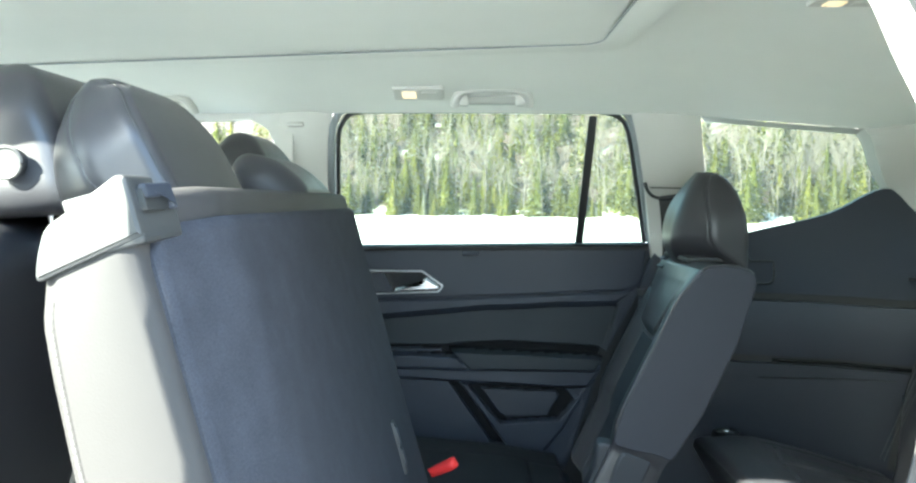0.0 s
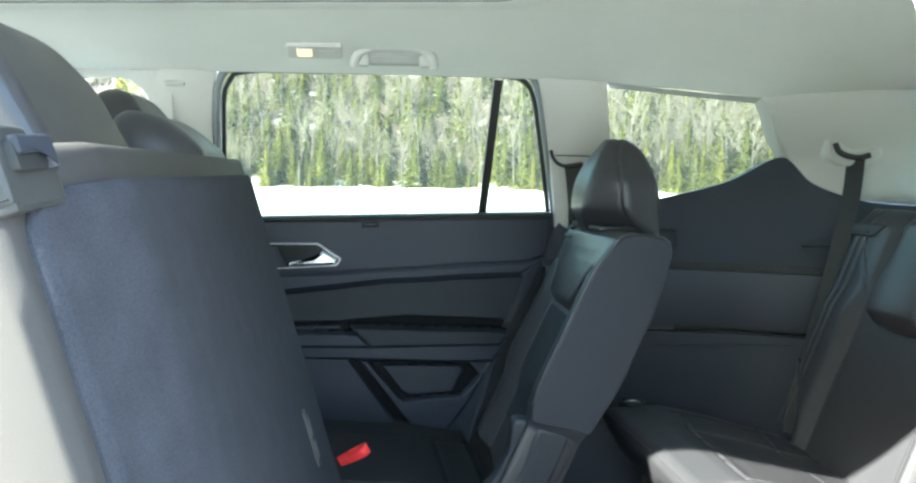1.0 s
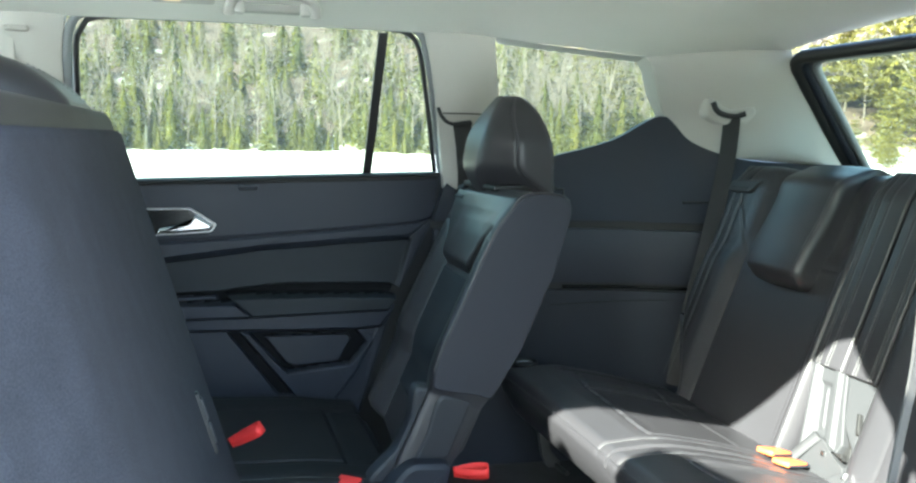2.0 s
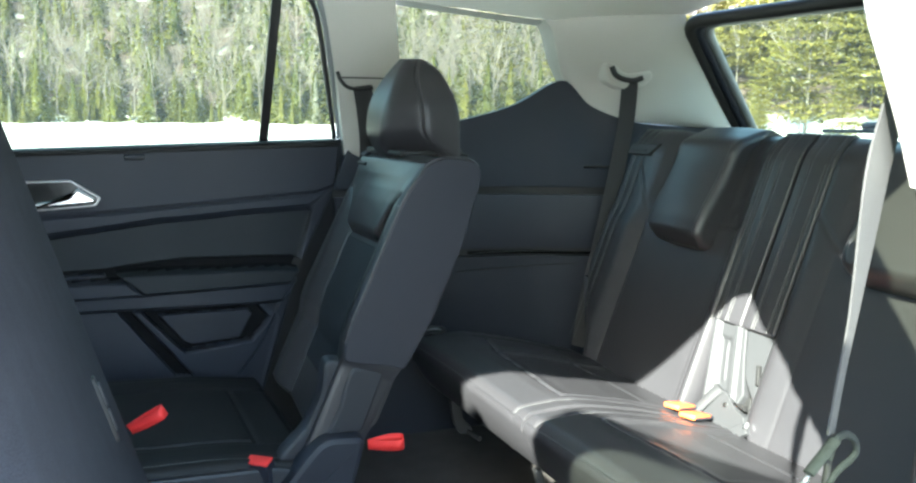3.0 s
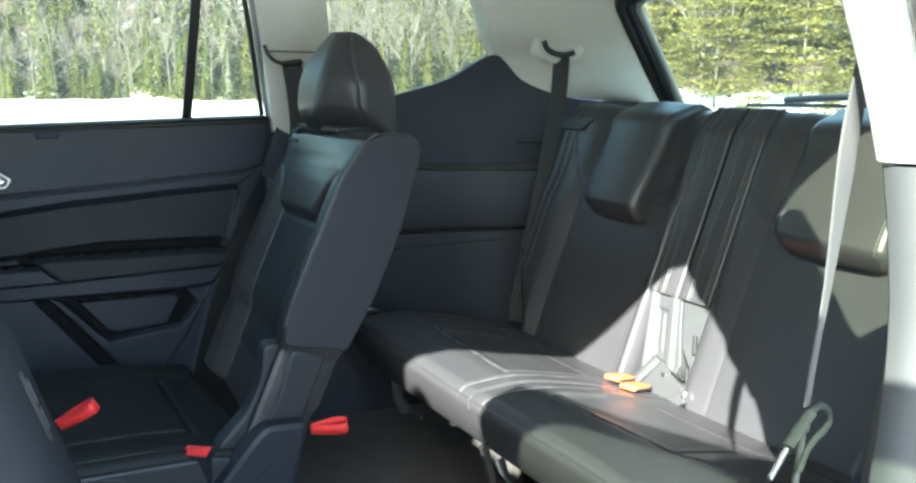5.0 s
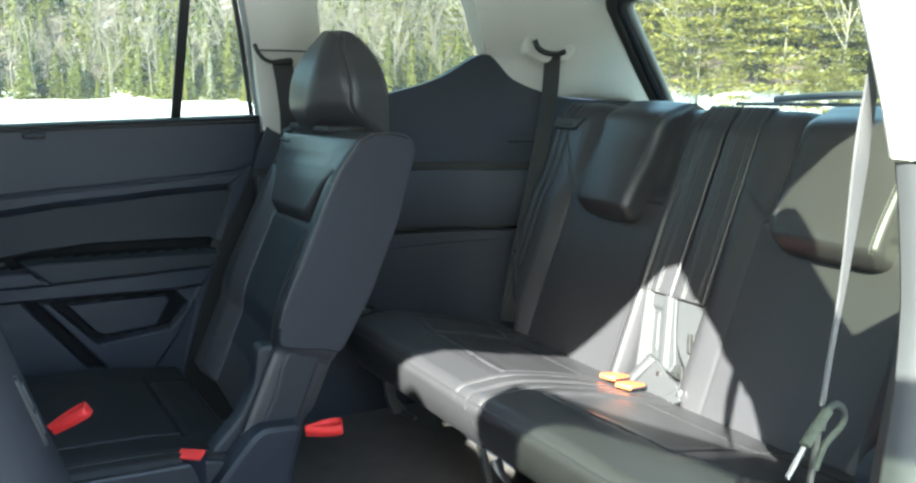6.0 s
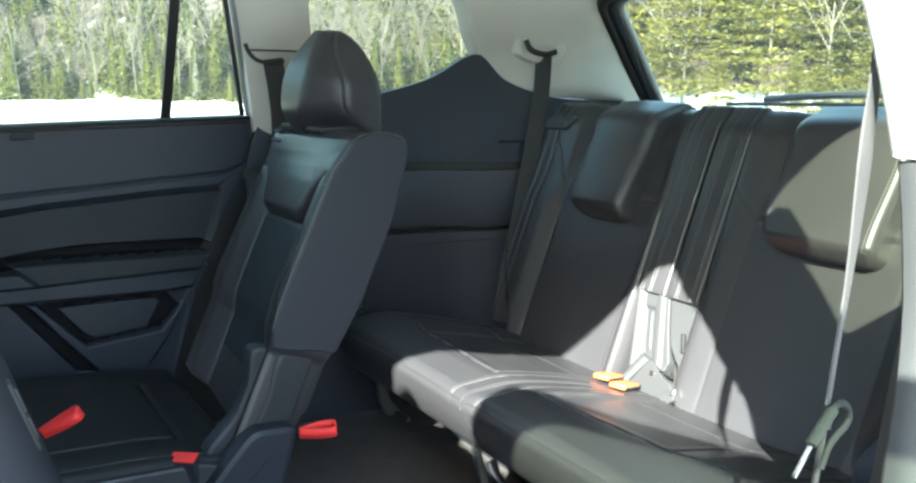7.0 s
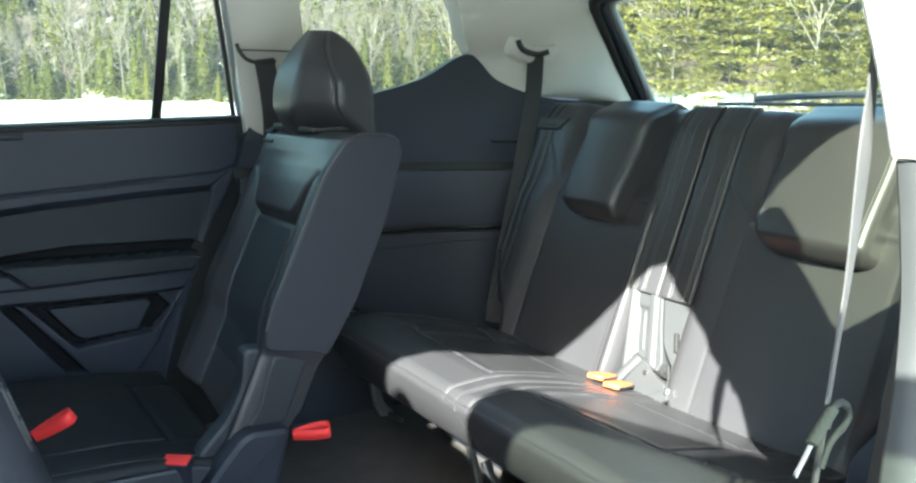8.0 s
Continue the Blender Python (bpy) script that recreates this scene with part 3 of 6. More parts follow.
def near_lift(x):
    """How much the roof's unseen near edge is raised above the far one, over the doorway and the quarter window, to
    shape the sunlight on the seats.
    """
    return float(np.interp(x, (-1.4, -0.72, -0.58, -0.40, -0.25, -0.09, 0.0, 0.14, 0.20, 0.27, 0.36, 0.42, 0.50, 0.60, 0.85, 0.95), (0.0, 0.05, 0.115, 0.110, 0.066, 0.05, 0.064, 0.098, 0.11, 0.085, 0.03, 0.02, 0.06, 0.075, 0.068, 0.0)))


def roof_z(x, y):
    ye, ze = roof_edge(x)
    t = min(1.0, abs(y - YC) / (ye - YC))
    crown = 0.112 - 0.075 * sm(0.5, 1.33, x) - 0.040 * max(0.0, 0.3 - x)
    return ze + crown * (1 - t ** 2.3) + (near_lift(x) * t ** 2.3 if y < YC else 0.0)


SR = (-1.25, 0.325, 0.93, 1.655)  # the sunroof's hole: x0, x1, y0, y1


def build_ceiling():
    ceiling = setting("ceiling", "pale grey cloth headliner with a closed sunroof blind", "headliner")
    xs = sorted(set([-2.0 + 0.05 * i for i in range(66)] + [1.335, SR[0], SR[1]]))
    xs = [x for x in xs if x <= 1.335]
    ts = [-1 + i / 20 for i in range(41)]
    verts, faces = [], []

    def row_y(x):
        ye, _ = roof_edge(x)
        ys = [YC + t * (ye - YC) for t in ts]
        for target in (SR[2] - 0.02, SR[3] + 0.02):
            i = min(range(len(ys)), key=lambda k: abs(YC + ts[k] * 0.76 - target))
            ys[i] = target
        return ys
    grid = [[(x, y, roof_z(x, y)) for y in row_y(x)] for x in xs]
    for lay in (0.0, 0.012):
        for g in grid:
            verts += [(x, y, z + lay) for x, y, z in g]
    n, m = len(ts), len(xs)
    hole = lambda i, j: SR[0] - 0.001 <= (xs[i] + xs[i + 1]) / 2 <= SR[1] + 0.001 and SR[2] - 0.021 < (grid[i][j][1] + grid[i][j + 1][1]) / 2 < SR[3] + 0.021
    for i in range(m - 1):
        for j in range(n - 1):
            if not hole(i, j):
                k = i * n + j
                faces.append((k, k + 1, k + n + 1, k + n))
                k += n * m
                faces.append((k, k + n, k + n + 1, k + 1))
    part("headliner_cloth", mesh_of("liner", verts, faces), LINER, ceiling)
    # frame round the blind, and the blind
    x0, x1, y0, y1 = SR
    rimline = rounded([(x0, y0), (x0, y1), (x1, y1), (x1, y0)], 0.06, 8)
    inner = rounded([(x0 + 0.012, y0 + 0.012), (x0 + 0.012, y1 - 0.012), (x1 - 0.012, y1 - 0.012), (x1 - 0.012, y0 + 0.012)], 0.05, 8)
    outer = rounded([(x0 - 0.05, y0 - 0.05), (x0 - 0.05, y1 + 0.045), (x1 + 0.05, y1 + 0.045), (x1 + 0.05, y0 - 0.05)], 0.07, 8)
    deeper = rounded([(x0 + 0.015, y0 + 0.015), (x0 + 0.015, y1 - 0.015), (x1 - 0.015, y1 - 0.015), (x1 - 0.015, y0 + 0.015)], 0.048, 8)
    ridge = rounded([(x0 - 0.022, y0 - 0.022), (x0 - 0.022, y1 + 0.02), (x1 + 0.022, y1 + 0.02), (x1 + 0.022, y0 - 0.022)], 0.065, 8)
    v, f, nn = [], [], len(rimline)
    for loop, dz in ((outer, -0.0005), (ridge, -0.004), (rimline, -0.0045), (inner, -0.0048), (deeper, -0.0030)):
        v += [(p[0], p[1], roof_z(p[0], p[1]) + dz) for p in loop]
    for r in range(4):
        for k in range(nn):
            f.append((r * nn + k, r * nn + (k + 1) % nn, (r + 1) * nn + (k + 1) % nn, (r + 1) * nn + k))
    part("sunroof_frame", mesh_of("frame", v, f), LINER, ceiling)
    gap = [Vector((p[0], p[1], roof_z(p[0], p[1]) - 0.0042)) for p in deeper]
    part("sunroof_gap", tube(gap, 0.0016, 6, closed=True), SEAL, ceiling, "dark gap round the sunroof blind")
    v, f = [], []
    N, M = 30, 20
    for i in range(N + 1):
        for j in range(M + 1):
            x, y = x0 + 0.013 + (x1 - x0 - 0.026) * i / N, y0 + 0.013 + (y1 - y0 - 0.026) * j / M
            v.append((x, y, roof_z(x, y) - 0.0036))
    for i in range(N):
        for j in range(M):
            k = i * (M + 1) + j
            f.append((k, k + 1, k + M + 2, k + M + 1))
    part("sunroof_blind", mesh_of("blind", v, f), LINER, ceiling, "closed pale grey cloth sunroof blind")
    # outer roof skin
    v, f = [], []
    for i in range(len(xs)):
        ye, _ = roof_edge(xs[i])
        for t in ts:
            y = YC + t * (ye + 0.035 - YC)
            v.append((xs[i], y, roof_z(xs[i], min(max(y, 2 * YC - ye), ye)) + 0.035))
    for i in range(m - 1):
        for j in range(n - 1):
            k = i * n + j
            f.append((k, k + 1, k + n + 1, k + n))
    part("roof_skin", mesh_of("skin", v, f), PAINT, ceiling, "white painted roof panel")


build_ceiling()


def side_shell(wall, M, near):
    """Pillar trims and rear quarter of one side; M maps far-side points to that side."""
    W = lambda pts: [M(p) for p in pts]
    tw = (0, 1, 0) if near else (0, -1, 0)
    slim = 0.084 if near else 0.0
    add = lambda name, a, b, m, label="", **k: part(name, ruled(W(a), W(b), towards=tw, **k), m, wall, label)
    add("pillar_trim", [(0.462, 2.088, 1.592), (0.488, 2.125, 1.50), (0.520, 2.170, 1.36), (0.545, 2.20, 1.18)],
        [(0.634 - slim, 2.06, 1.580), (0.648 - slim, 2.085, 1.50), (0.672 - slim, 2.12, 1.38), (0.705 - slim, 2.16, 1.18)], TRIM, "pale grey plastic pillar trim", thick=0.02, bulge=0.012, nv=8)
    if near:
        W = lambda pts: [M((p[0] - 0.19, p[1], p[2])) for p in pts]
    add("pillar_trim", [(-0.47, 2.098, 1.598), (-0.49, 2.135, 1.5), (-0.50, 2.21, 1.2)], [(-0.335, 2.098, 1.598), (-0.352, 2.135, 1.5), (-0.365, 2.21, 1.2)],
        TRIM, "pale grey plastic pillar trim", thick=0.02, bulge=0.012, nv=8)
    W = lambda pts: [M(p) for p in pts]
    add("rear_pillar_trim", [(1.045, 2.045, 1.548), (1.065, 2.04, 1.52), (1.098, 2.065, 1.455), (1.140, 2.09, 1.392), (1.20, 2.05, 1.325), (1.30, 1.985, 1.283), (1.48, 1.945, 1.266)],
        [(1.335, 1.84, 1.556), (1.365, 1.858, 1.50), (1.41, 1.872, 1.455), (1.455, 1.885, 1.41), (1.50, 1.90, 1.365), (1.55, 1.915, 1.315), (1.605, 1.93, 1.262)],
        TRIM, "pale grey plastic rear pillar trim", thick=0.02, bulge=0.02, nv=10, nu=40)
    # window reveals of the quarter light
    if near:
        W = lambda pts: [M((x, y, z + 0.11 * sm(1.50, 1.56, z))) for x, y, z in pts]
    add("window_reveal", [(0.634, 2.062, 1.580), (0.85, 2.058, 1.561), (1.045, 2.045, 1.545)], [(0.655, 2.10, 1.570), (0.85, 2.095, 1.553), (1.050, 2.085, 1.5345)], REVEAL, "grey reveal of the quarter window", thick=0.004)
    add("window_reveal", [(1.045, 2.045, 1.546), (1.065, 2.04, 1.52), (1.098, 2.065, 1.455), (1.140, 2.09, 1.392)], [(1.047, 2.085, 1.536), (1.065, 2.088, 1.505), (1.095, 2.108, 1.447), (1.136, 2.125, 1.393)], REVEAL, "grey reveal of the quarter window", thick=0.004)
    W = lambda pts: [M(p) for p in pts]
    # dark lower quarter
    top = [(0.555, 2.19, 1.228), (0.70, 2.168, 1.252), (0.84, 2.15, 1.285), (1.0, 2.122, 1.328), (1.135, 2.09, 1.394), (1.20, 2.05, 1.325), (1.30, 1.985, 1.281), (1.45, 1.95, 1.268), (1.66, 1.94, 1.262)]
    mid1 = [(0.50, 2.150, 1.118), (0.70, 2.115, 1.117), (0.84, 2.095, 1.115), (1.0, 2.06, 1.112), (1.1, 2.02, 1.109), (1.21, 1.975, 1.107), (1.30, 1.945, 1.104), (1.45, 1.92, 1.102), (1.66, 1.91, 1.10)]
    add("quarter_panel", top, mid1, PLASTIC, "dark grained plastic upper quarter panel", thick=0.02, nu=60, nv=12, bulge=-0.012)
    sh = lambda pts, dy, dz: [(x, y + dy, z + dz) for x, y, z in pts]
    add("shadow_gap", sh(mid1, 0.022, 0.004), sh(mid1, 0.022, -0.026), BLACK, nu=40)
    mid2 = sh(mid1, -0.006, -0.021)
    low2 = sh(mid1, -0.012, -0.165)
    add("quarter_panel", mid2, low2, PLASTIC2, "charcoal plastic middle quarter panel", thick=0.02, nu=40, nv=6, bulge=0.006)
    add("shadow_gap", sh(low2, 0.01, 0.004), sh(low2, 0.010, -0.026), BLACK, nu=40)
    low3 = [(x - 0.03, y - 0.012 - 0.02, 0.42) for x, y, z in mid1]
    add("quarter_panel", sh(low2, -0.008, -0.02), low3, PLASTIC, "dark plastic lower quarter panel", thick=0.02, nu=40, nv=6)
    ledge = [(x, y - 0.012, z - 0.176) for x, y, z in mid1]
    part("ledge", tube(W(ledge[2:8]), 0.006, 8, flat=0.7), GLOSS, wall, "gloss black ledge strip")
    # outer skin below the windows
    add("outer_panel", [(0.50, 2.285, 1.19), (0.9, 2.27, 1.20), (1.13, 2.235, 1.31), (1.2, 2.2, 1.31), (1.34, 2.15, 1.30), (1.7, 2.06, 1.25)], [(0.50, 2.33, 0.35), (0.9, 2.33, 0.35), (1.2, 2.31, 0.35), (1.4, 2.28, 0.35), (1.75, 2.2, 0.35)], PAINT,
        "white painted rear wing", thick=-0.01, nu=30, nv=8)


part("liner_seam", tube([(1.03, 2.038, 1.545), (1.10, 2.012, 1.5585), (1.17, 1.972, 1.566), (1.26, 1.895, 1.5605), (1.33, 1.842, 1.555)], 0.0022, 6), TRIM, bpy.data.objects["ceiling"])
wall_far = setting("wall_far", "far cabin side with pale pillar trims and dark quarter panel", "car side")
side_shell(wall_far, lambda p: p, False)
wall_near = setting("wall_near", "near cabin side with pale pillar trims round an open doorway", "car side")
side_shell(wall_near, mirror, True)


part('window_corner', plate(rounded([(-0.44, 1.60), (-0.44, 1.40), (-0.478, 1.40), (-0.478, 1.46), (-0.488, 1.506), (-0.511, 1.552), (-0.556, 1.576), (-0.68, 1.570), (-0.90, 1.56), (-0.90, 1.60)], 0.008, 2), 2.112, 2.122, 0.003), TRIM, wall_far, 'pale trim round the front window corner')


# cloth rail between the headliner and the doors' windows
def door_line(wall, M):
    W = lambda pts: [M(p) for p in pts]
    part("front_door_panel", ruled(W([(-2.0, 2.20, 1.22), (-1.2, 2.20, 1.225), (-0.50, 2.20, 1.228)]), W([(-2.0, 2.16, 0.45), (-1.2, 2.16, 0.45), (-0.50, 2.16, 0.45)]), thick=0.03), PLASTIC, wall, "dark plastic front door trim")


door_line(wall_far, lambda p: p)
door_line(wall_near, mirror)
RAIL = (-1.9, -1.4, -0.72, -0.58, -0.40, -0.25, -0.09, 0.0, 0.14, 0.20, 0.27)
part("rail_trim", ruled([(x, 0.575, 1.618 + near_lift(x)) for x in RAIL], [(x, 0.566, 1.600 + near_lift(x)) for x in RAIL], thick=0.006, towards=(0, -1, 0)), SEAL, wall_near, "grey seal along the roof rail")

# unseen plate added to keep the sun off the near second-row headrest
part("corner_blocker", plate(rounded([(-0.645, 1.20), (-0.45, 1.20), (-0.445, 1.55), (-0.452, 1.615), (-0.475, 1.650), (-0.555, 1.685), (-0.645, 1.67)], 0.02, 3), 0.566, 0.576, 0.002), TRIM, wall_near, "unseen pale plate added at the doorway's front to block sun")
# unseen plate added here; its outline trims the sunlit patch on the third row
part("pillar_blocker", plate(rounded([(0.54, 0.95), (0.86, 0.95), (0.86, 1.30), (0.75, 1.300), (0.628, 1.303), (0.583, 1.39), (0.55, 1.46), (0.53, 1.46)], 0.012, 3), 0.535, 0.549, 0.004), TRIM, wall_near, "unseen pale plate added behind the pillar to block sun")
# near doorway: white flange, joint and rubber along the pillar's edge
PIL = [(0.288, 0.603, 1.650), (0.301, 0.600, 1.610), (0.323, 0.597, 1.55), (0.345, 0.593, 1.512), (0.365, 0.592, 1.468), (0.386, 0.590, 1.424), (0.394, 0.588, 1.386), (0.413, 0.586, 1.347), (0.433, 0.585, 1.308), (0.448, 0.583, 1.2695)]
PIL2 = [(0.454, 0.583, 1.266), (0.465, 0.583, 1.231), (0.477, 0.583, 1.183), (0.484, 0.583, 1.144), (0.487, 0.583, 1.075), (0.482, 0.583, 1.012), (0.468, 0.58, 0.85), (0.435, 0.575, 0.60), (0.400, 0.57, 0.3712)]
off = lambda pts, dx, dy: [(x + dx, y + dy, z) for x, y, z in pts]
part("pillar_flange", ruled(PIL, off(PIL, 0.012, -0.035), thick=0.006, nv=5, bulge=0.004, towards=(-1, -0.3, 0)), TRIM, wall_near, "pale trim on the doorway's pillar edge")
part("pillar_flange", ruled(PIL2, off(PIL2, 0.012, -0.035), thick=0.006, nv=5, bulge=0.006, towards=(-1, -0.3, 0)), RUBBER, wall_near, "grey rubber on the lower pillar edge")
ALL = PIL[:-1] + PIL2
part("door_seal", tube(off(ALL, 0.016, -0.048), 0.013, 10, count=40), RUBBER, wall_near, "grey rubber door seal")
part("door_flange", ruled(off(ALL, 0.024, -0.06), off(ALL, 0.06, -0.17), thick=0.006, nu=40, nv=5, towards=(-1, -0.3, 0)), PAINT, wall_near, "white painted door flange")
INNER = [mirror(p) for p in [(0.48, 2.080, 1.645), (0.52, 2.10, 1.5), (0.54, 2.15, 1.36), (0.555, 2.165, 1.27)]]
INNER2 = [(0.500, 0.575, 1.266), (0.512, 0.590, 1.183), (0.517, 0.602, 1.10), (0.522, 0.612, 1.0), (0.522, 0.624, 0.85), (0.50, 0.632, 0.60), (0.48, 0.632, 0.45)]
part("pillar_inner", ruled(off(PIL, 0.004, 0.004), INNER, thick=0.008, nu=40, nv=5, towards=(0, 1, 0)), TRIM, wall_near)
part("pillar_inner", ruled(off(PIL2, 0.002, 0.002), INNER2, thick=0.006, nu=40, nv=5, towards=(-0.6, 0.7, 0)), DARKTRIM, wall_near, "dark inner edge of the lower pillar")
part("pillar_inner", ruled(off(INNER2, 0.004, -0.004), [(0.60, 0.505, 1.26), (0.60, 0.51, 1.183), (0.60, 0.53, 1.1), (0.60, 0.56, 1.0), (0.60, 0.58, 0.85), (0.60, 0.58, 0.6), (0.58, 0.58, 0.45)], thick=0.006, nu=40, nv=4, towards=(0, 1, 0)), DARKTRIM, wall_near)
part("sill", box(-0.40, 0.45, 0.36, 0.58, 0.34, 0.46, 0.02), PLASTIC, wall_near, "dark plastic door sill")

wall_rear = setting("wall_rear", "tailgate with a black-framed rear window", "tailgate")
TL, BL = (1.345, 1.852, 1.535), (1.660, 1.947, 1.222)
RW = rounded([TL, BL, mirror(BL), mirror(TL)], [0.06, 0.05, 0.05, 0.06], 8)
part("window_seal", tube(RW, 0.017, 10, closed=True, normal=(0.68, 0, 0.73)), BLACK, wall_rear, "black rubber round the rear window")
inset = lambda pts, k, dx: [Vector((p[0] + dx + (1.485 - p[0]) * k * 0.6, YC + (p[1] - YC) * (1 - k), p[2] + (1.40 - p[2]) * k * 0.6)) for p in pts]
part("window_frame", tube(inset(RW, 0.03, 0.016), 0.014, 10, closed=True, normal=(0.68, 0, 0.73)), PLASTIC2, wall_rear, "dark grey inner frame of the rear window")
part("window_frame", tube(inset(RW, 0.055, 0.032), 0.012, 10, closed=True, normal=(0.68, 0, 0.73)), SEAL, wall_rear, "grey edge of the rear glass")
part("tailgate_trim", ruled([(1.69, 2.0, 1.21), (1.69, YC, 1.20), (1.69, 0.67, 1.21)], [(1.72, 2.0, 0.45), (1.74, YC, 0.45), (1.72, 0.67, 0.45)], thick=0.04, towards=(-1, 0, 0)), PLASTIC, wall_rear, "dark plastic tailgate trim")


def pane(name, outline, material, label, nrm):
    ob = setting(name, label, "window")
    V = [Vector(p) for p in outline]
    c = sum(V, Vector()) / len(V)
    vs, fs, n = [c] + V, [], len(V)
    fs = [(0, 1 + k, 1 + (k + 1) % n) for k in range(n)]
    g = part("pane", mesh_of("pane", vs, fs), material, ob)
    return g


pane("window_1", inset(RW, 0.06, 0.045), REARGLASS, "tinted rear window glass", None)
QW = rounded([(0.648, 2.105, 1.575), (1.06, 2.09, 1.541), (1.145, 2.13, 1.39), (1.0, 2.155, 1.325), (0.84, 2.18, 1.28), (0.71, 2.20, 1.25)], [0.025, 0.03, 0.02, 0.05, 0.05, 0.02])
pane("window_2", QW, TINTED, "tinted rear quarter window glass", None)
pane("window_3", [mirror((0.88 + (p[0] - 0.13 * (p[0] < 0.75) - 0.88) * 1.15, p[1], 1.42 + (p[2] - 1.42) * (1.80 if p[2] > 1.5 else 1.05))) for p in QW], TINTED, "tinted rear quarter window glass", None)
pane("window_4", [(-0.33, 2.122, 1.60), (0.46, 2.118, 1.598), (0.54, 2.272, 1.232), (-0.36, 2.272, 1.22)], TINTED, "tinted rear door window glass", None)
pane("window_5", [(-1.6, 2.125, 1.58), (-0.49, 2.125, 1.582), (-0.52, 2.272, 1.22), (-1.9, 2.272, 1.20)], CLEAR, "clear front door window glass", None)
pane("window_6", [mirror(p) for p in [(-1.6, 2.125, 1.58), (-0.49, 2.125, 1.582), (-0.52, 2.272, 1.22), (-1.9, 2.272, 1.20)]], CLEAR, "clear front door window glass", None)
pane("window_7", [(-2.0, 2.05, 1.56), (-2.0, 0.62, 1.56), (-2.6, 0.55, 1.12), (-2.6, 2.12, 1.12)], CLEAR, "clear windscreen glass", None)
wall_front = setting("wall_front", "plain dark dashboard closing the cabin's front", "dashboard")
part("dash", box(-2.7, -1.95, 0.45, 2.22, 0.40, 1.10, 0.05, 3), PLASTIC, wall_front)


# ---- near rear door, standing open ----
def build_open_door():
    door = setting("door_2", "open near rear door with tinted window and white skin", "car door")
    H, c, si = (-0.44, 0.446), math.cos(radians(66)), math.sin(radians(66))

    def at(u, v, d):
        """u along the door from its hinge, v up, d outwards of the shut door (the glass leans in towards the roof)."""
        d = d - 0.40 * max(0.0, v - 1.23)
        v -= 0.03
        return (H[0] + c * u - si * d, H[1] - si * u - c * d, v)
    P = lambda name, pts, m, label, d0=0.0, d1=0.035: part(name, plate([Vector(p) for p in pts], d0, d1, 0.004, place=at), m, door, label)
    P("front_frame", [(0.100, 1.22), (0.125, 1.22), (0.092, 1.40), (0.095, 1.49), (0.100, 1.523), (0.112, 1.545), (0.125, 1.562), (0.141, 1.574), (0.060, 1.638), (0.035, 1.611), (0.026, 1.583), (0.010, 1.553), (0.028, 1.50), (0.038, 1.432), (0.057, 1.387), (0.069, 1.359)], BLACK, "black door window frame", 0.010, 0.026)
    P("top_frame", [(0.141, 1.574), (0.165, 1.588), (0.202, 1.594), (0.264, 1.592), (0.326, 1.590), (0.394, 1.586), (0.427, 1.582), (0.713, 1.570), (0.768, 1.582), (0.723, 1.612), (0.416, 1.632), (0.303, 1.630), (0.201, 1.634), (0.118, 1.644), (0.060, 1.638)], BLACK, "black door window frame", 0.010, 0.026)
    P("rear_frame", [(0.793, 1.22), (0.843, 1.22), (0.773, 1.584), (0.713, 1.572)], BLACK, "black door window frame")
    P("divider", [(0.628, 1.22), (0.658, 1.22), (0.673, 1.570), (0.643, 1.570)], BLACK, "black window divider bar", 0.005, 0.02)
    g = [at(u, v, 0.018) for u, v in ((0.110, 1.215), (0.080, 1.40), (0.085, 1.585), (0.125, 1.612), (0.753, 1.584), (0.823, 1.215))]
    part("pane", mesh_of("pane", [Vector(p) for p in g], [(0, 1, 2, 3, 4, 5)]), DOORGLASS, door, "tinted door window glass")
    P("skin", [(0.02, 0.40), (0.483, 0.40), (0.683, 0.70), (0.853, 1.0), (0.853, 1.225), (0.075, 1.215)], PAINT, "white painted outer door skin", 0.04, 0.07)
    P("trim", [(0.06, 0.42), (0.463, 0.42), (0.663, 0.70), (0.823, 1.0), (0.833, 1.222), (0.10, 1.212)], PLASTIC, "dark plastic door trim", -0.02, 0.039)


build_open_door()


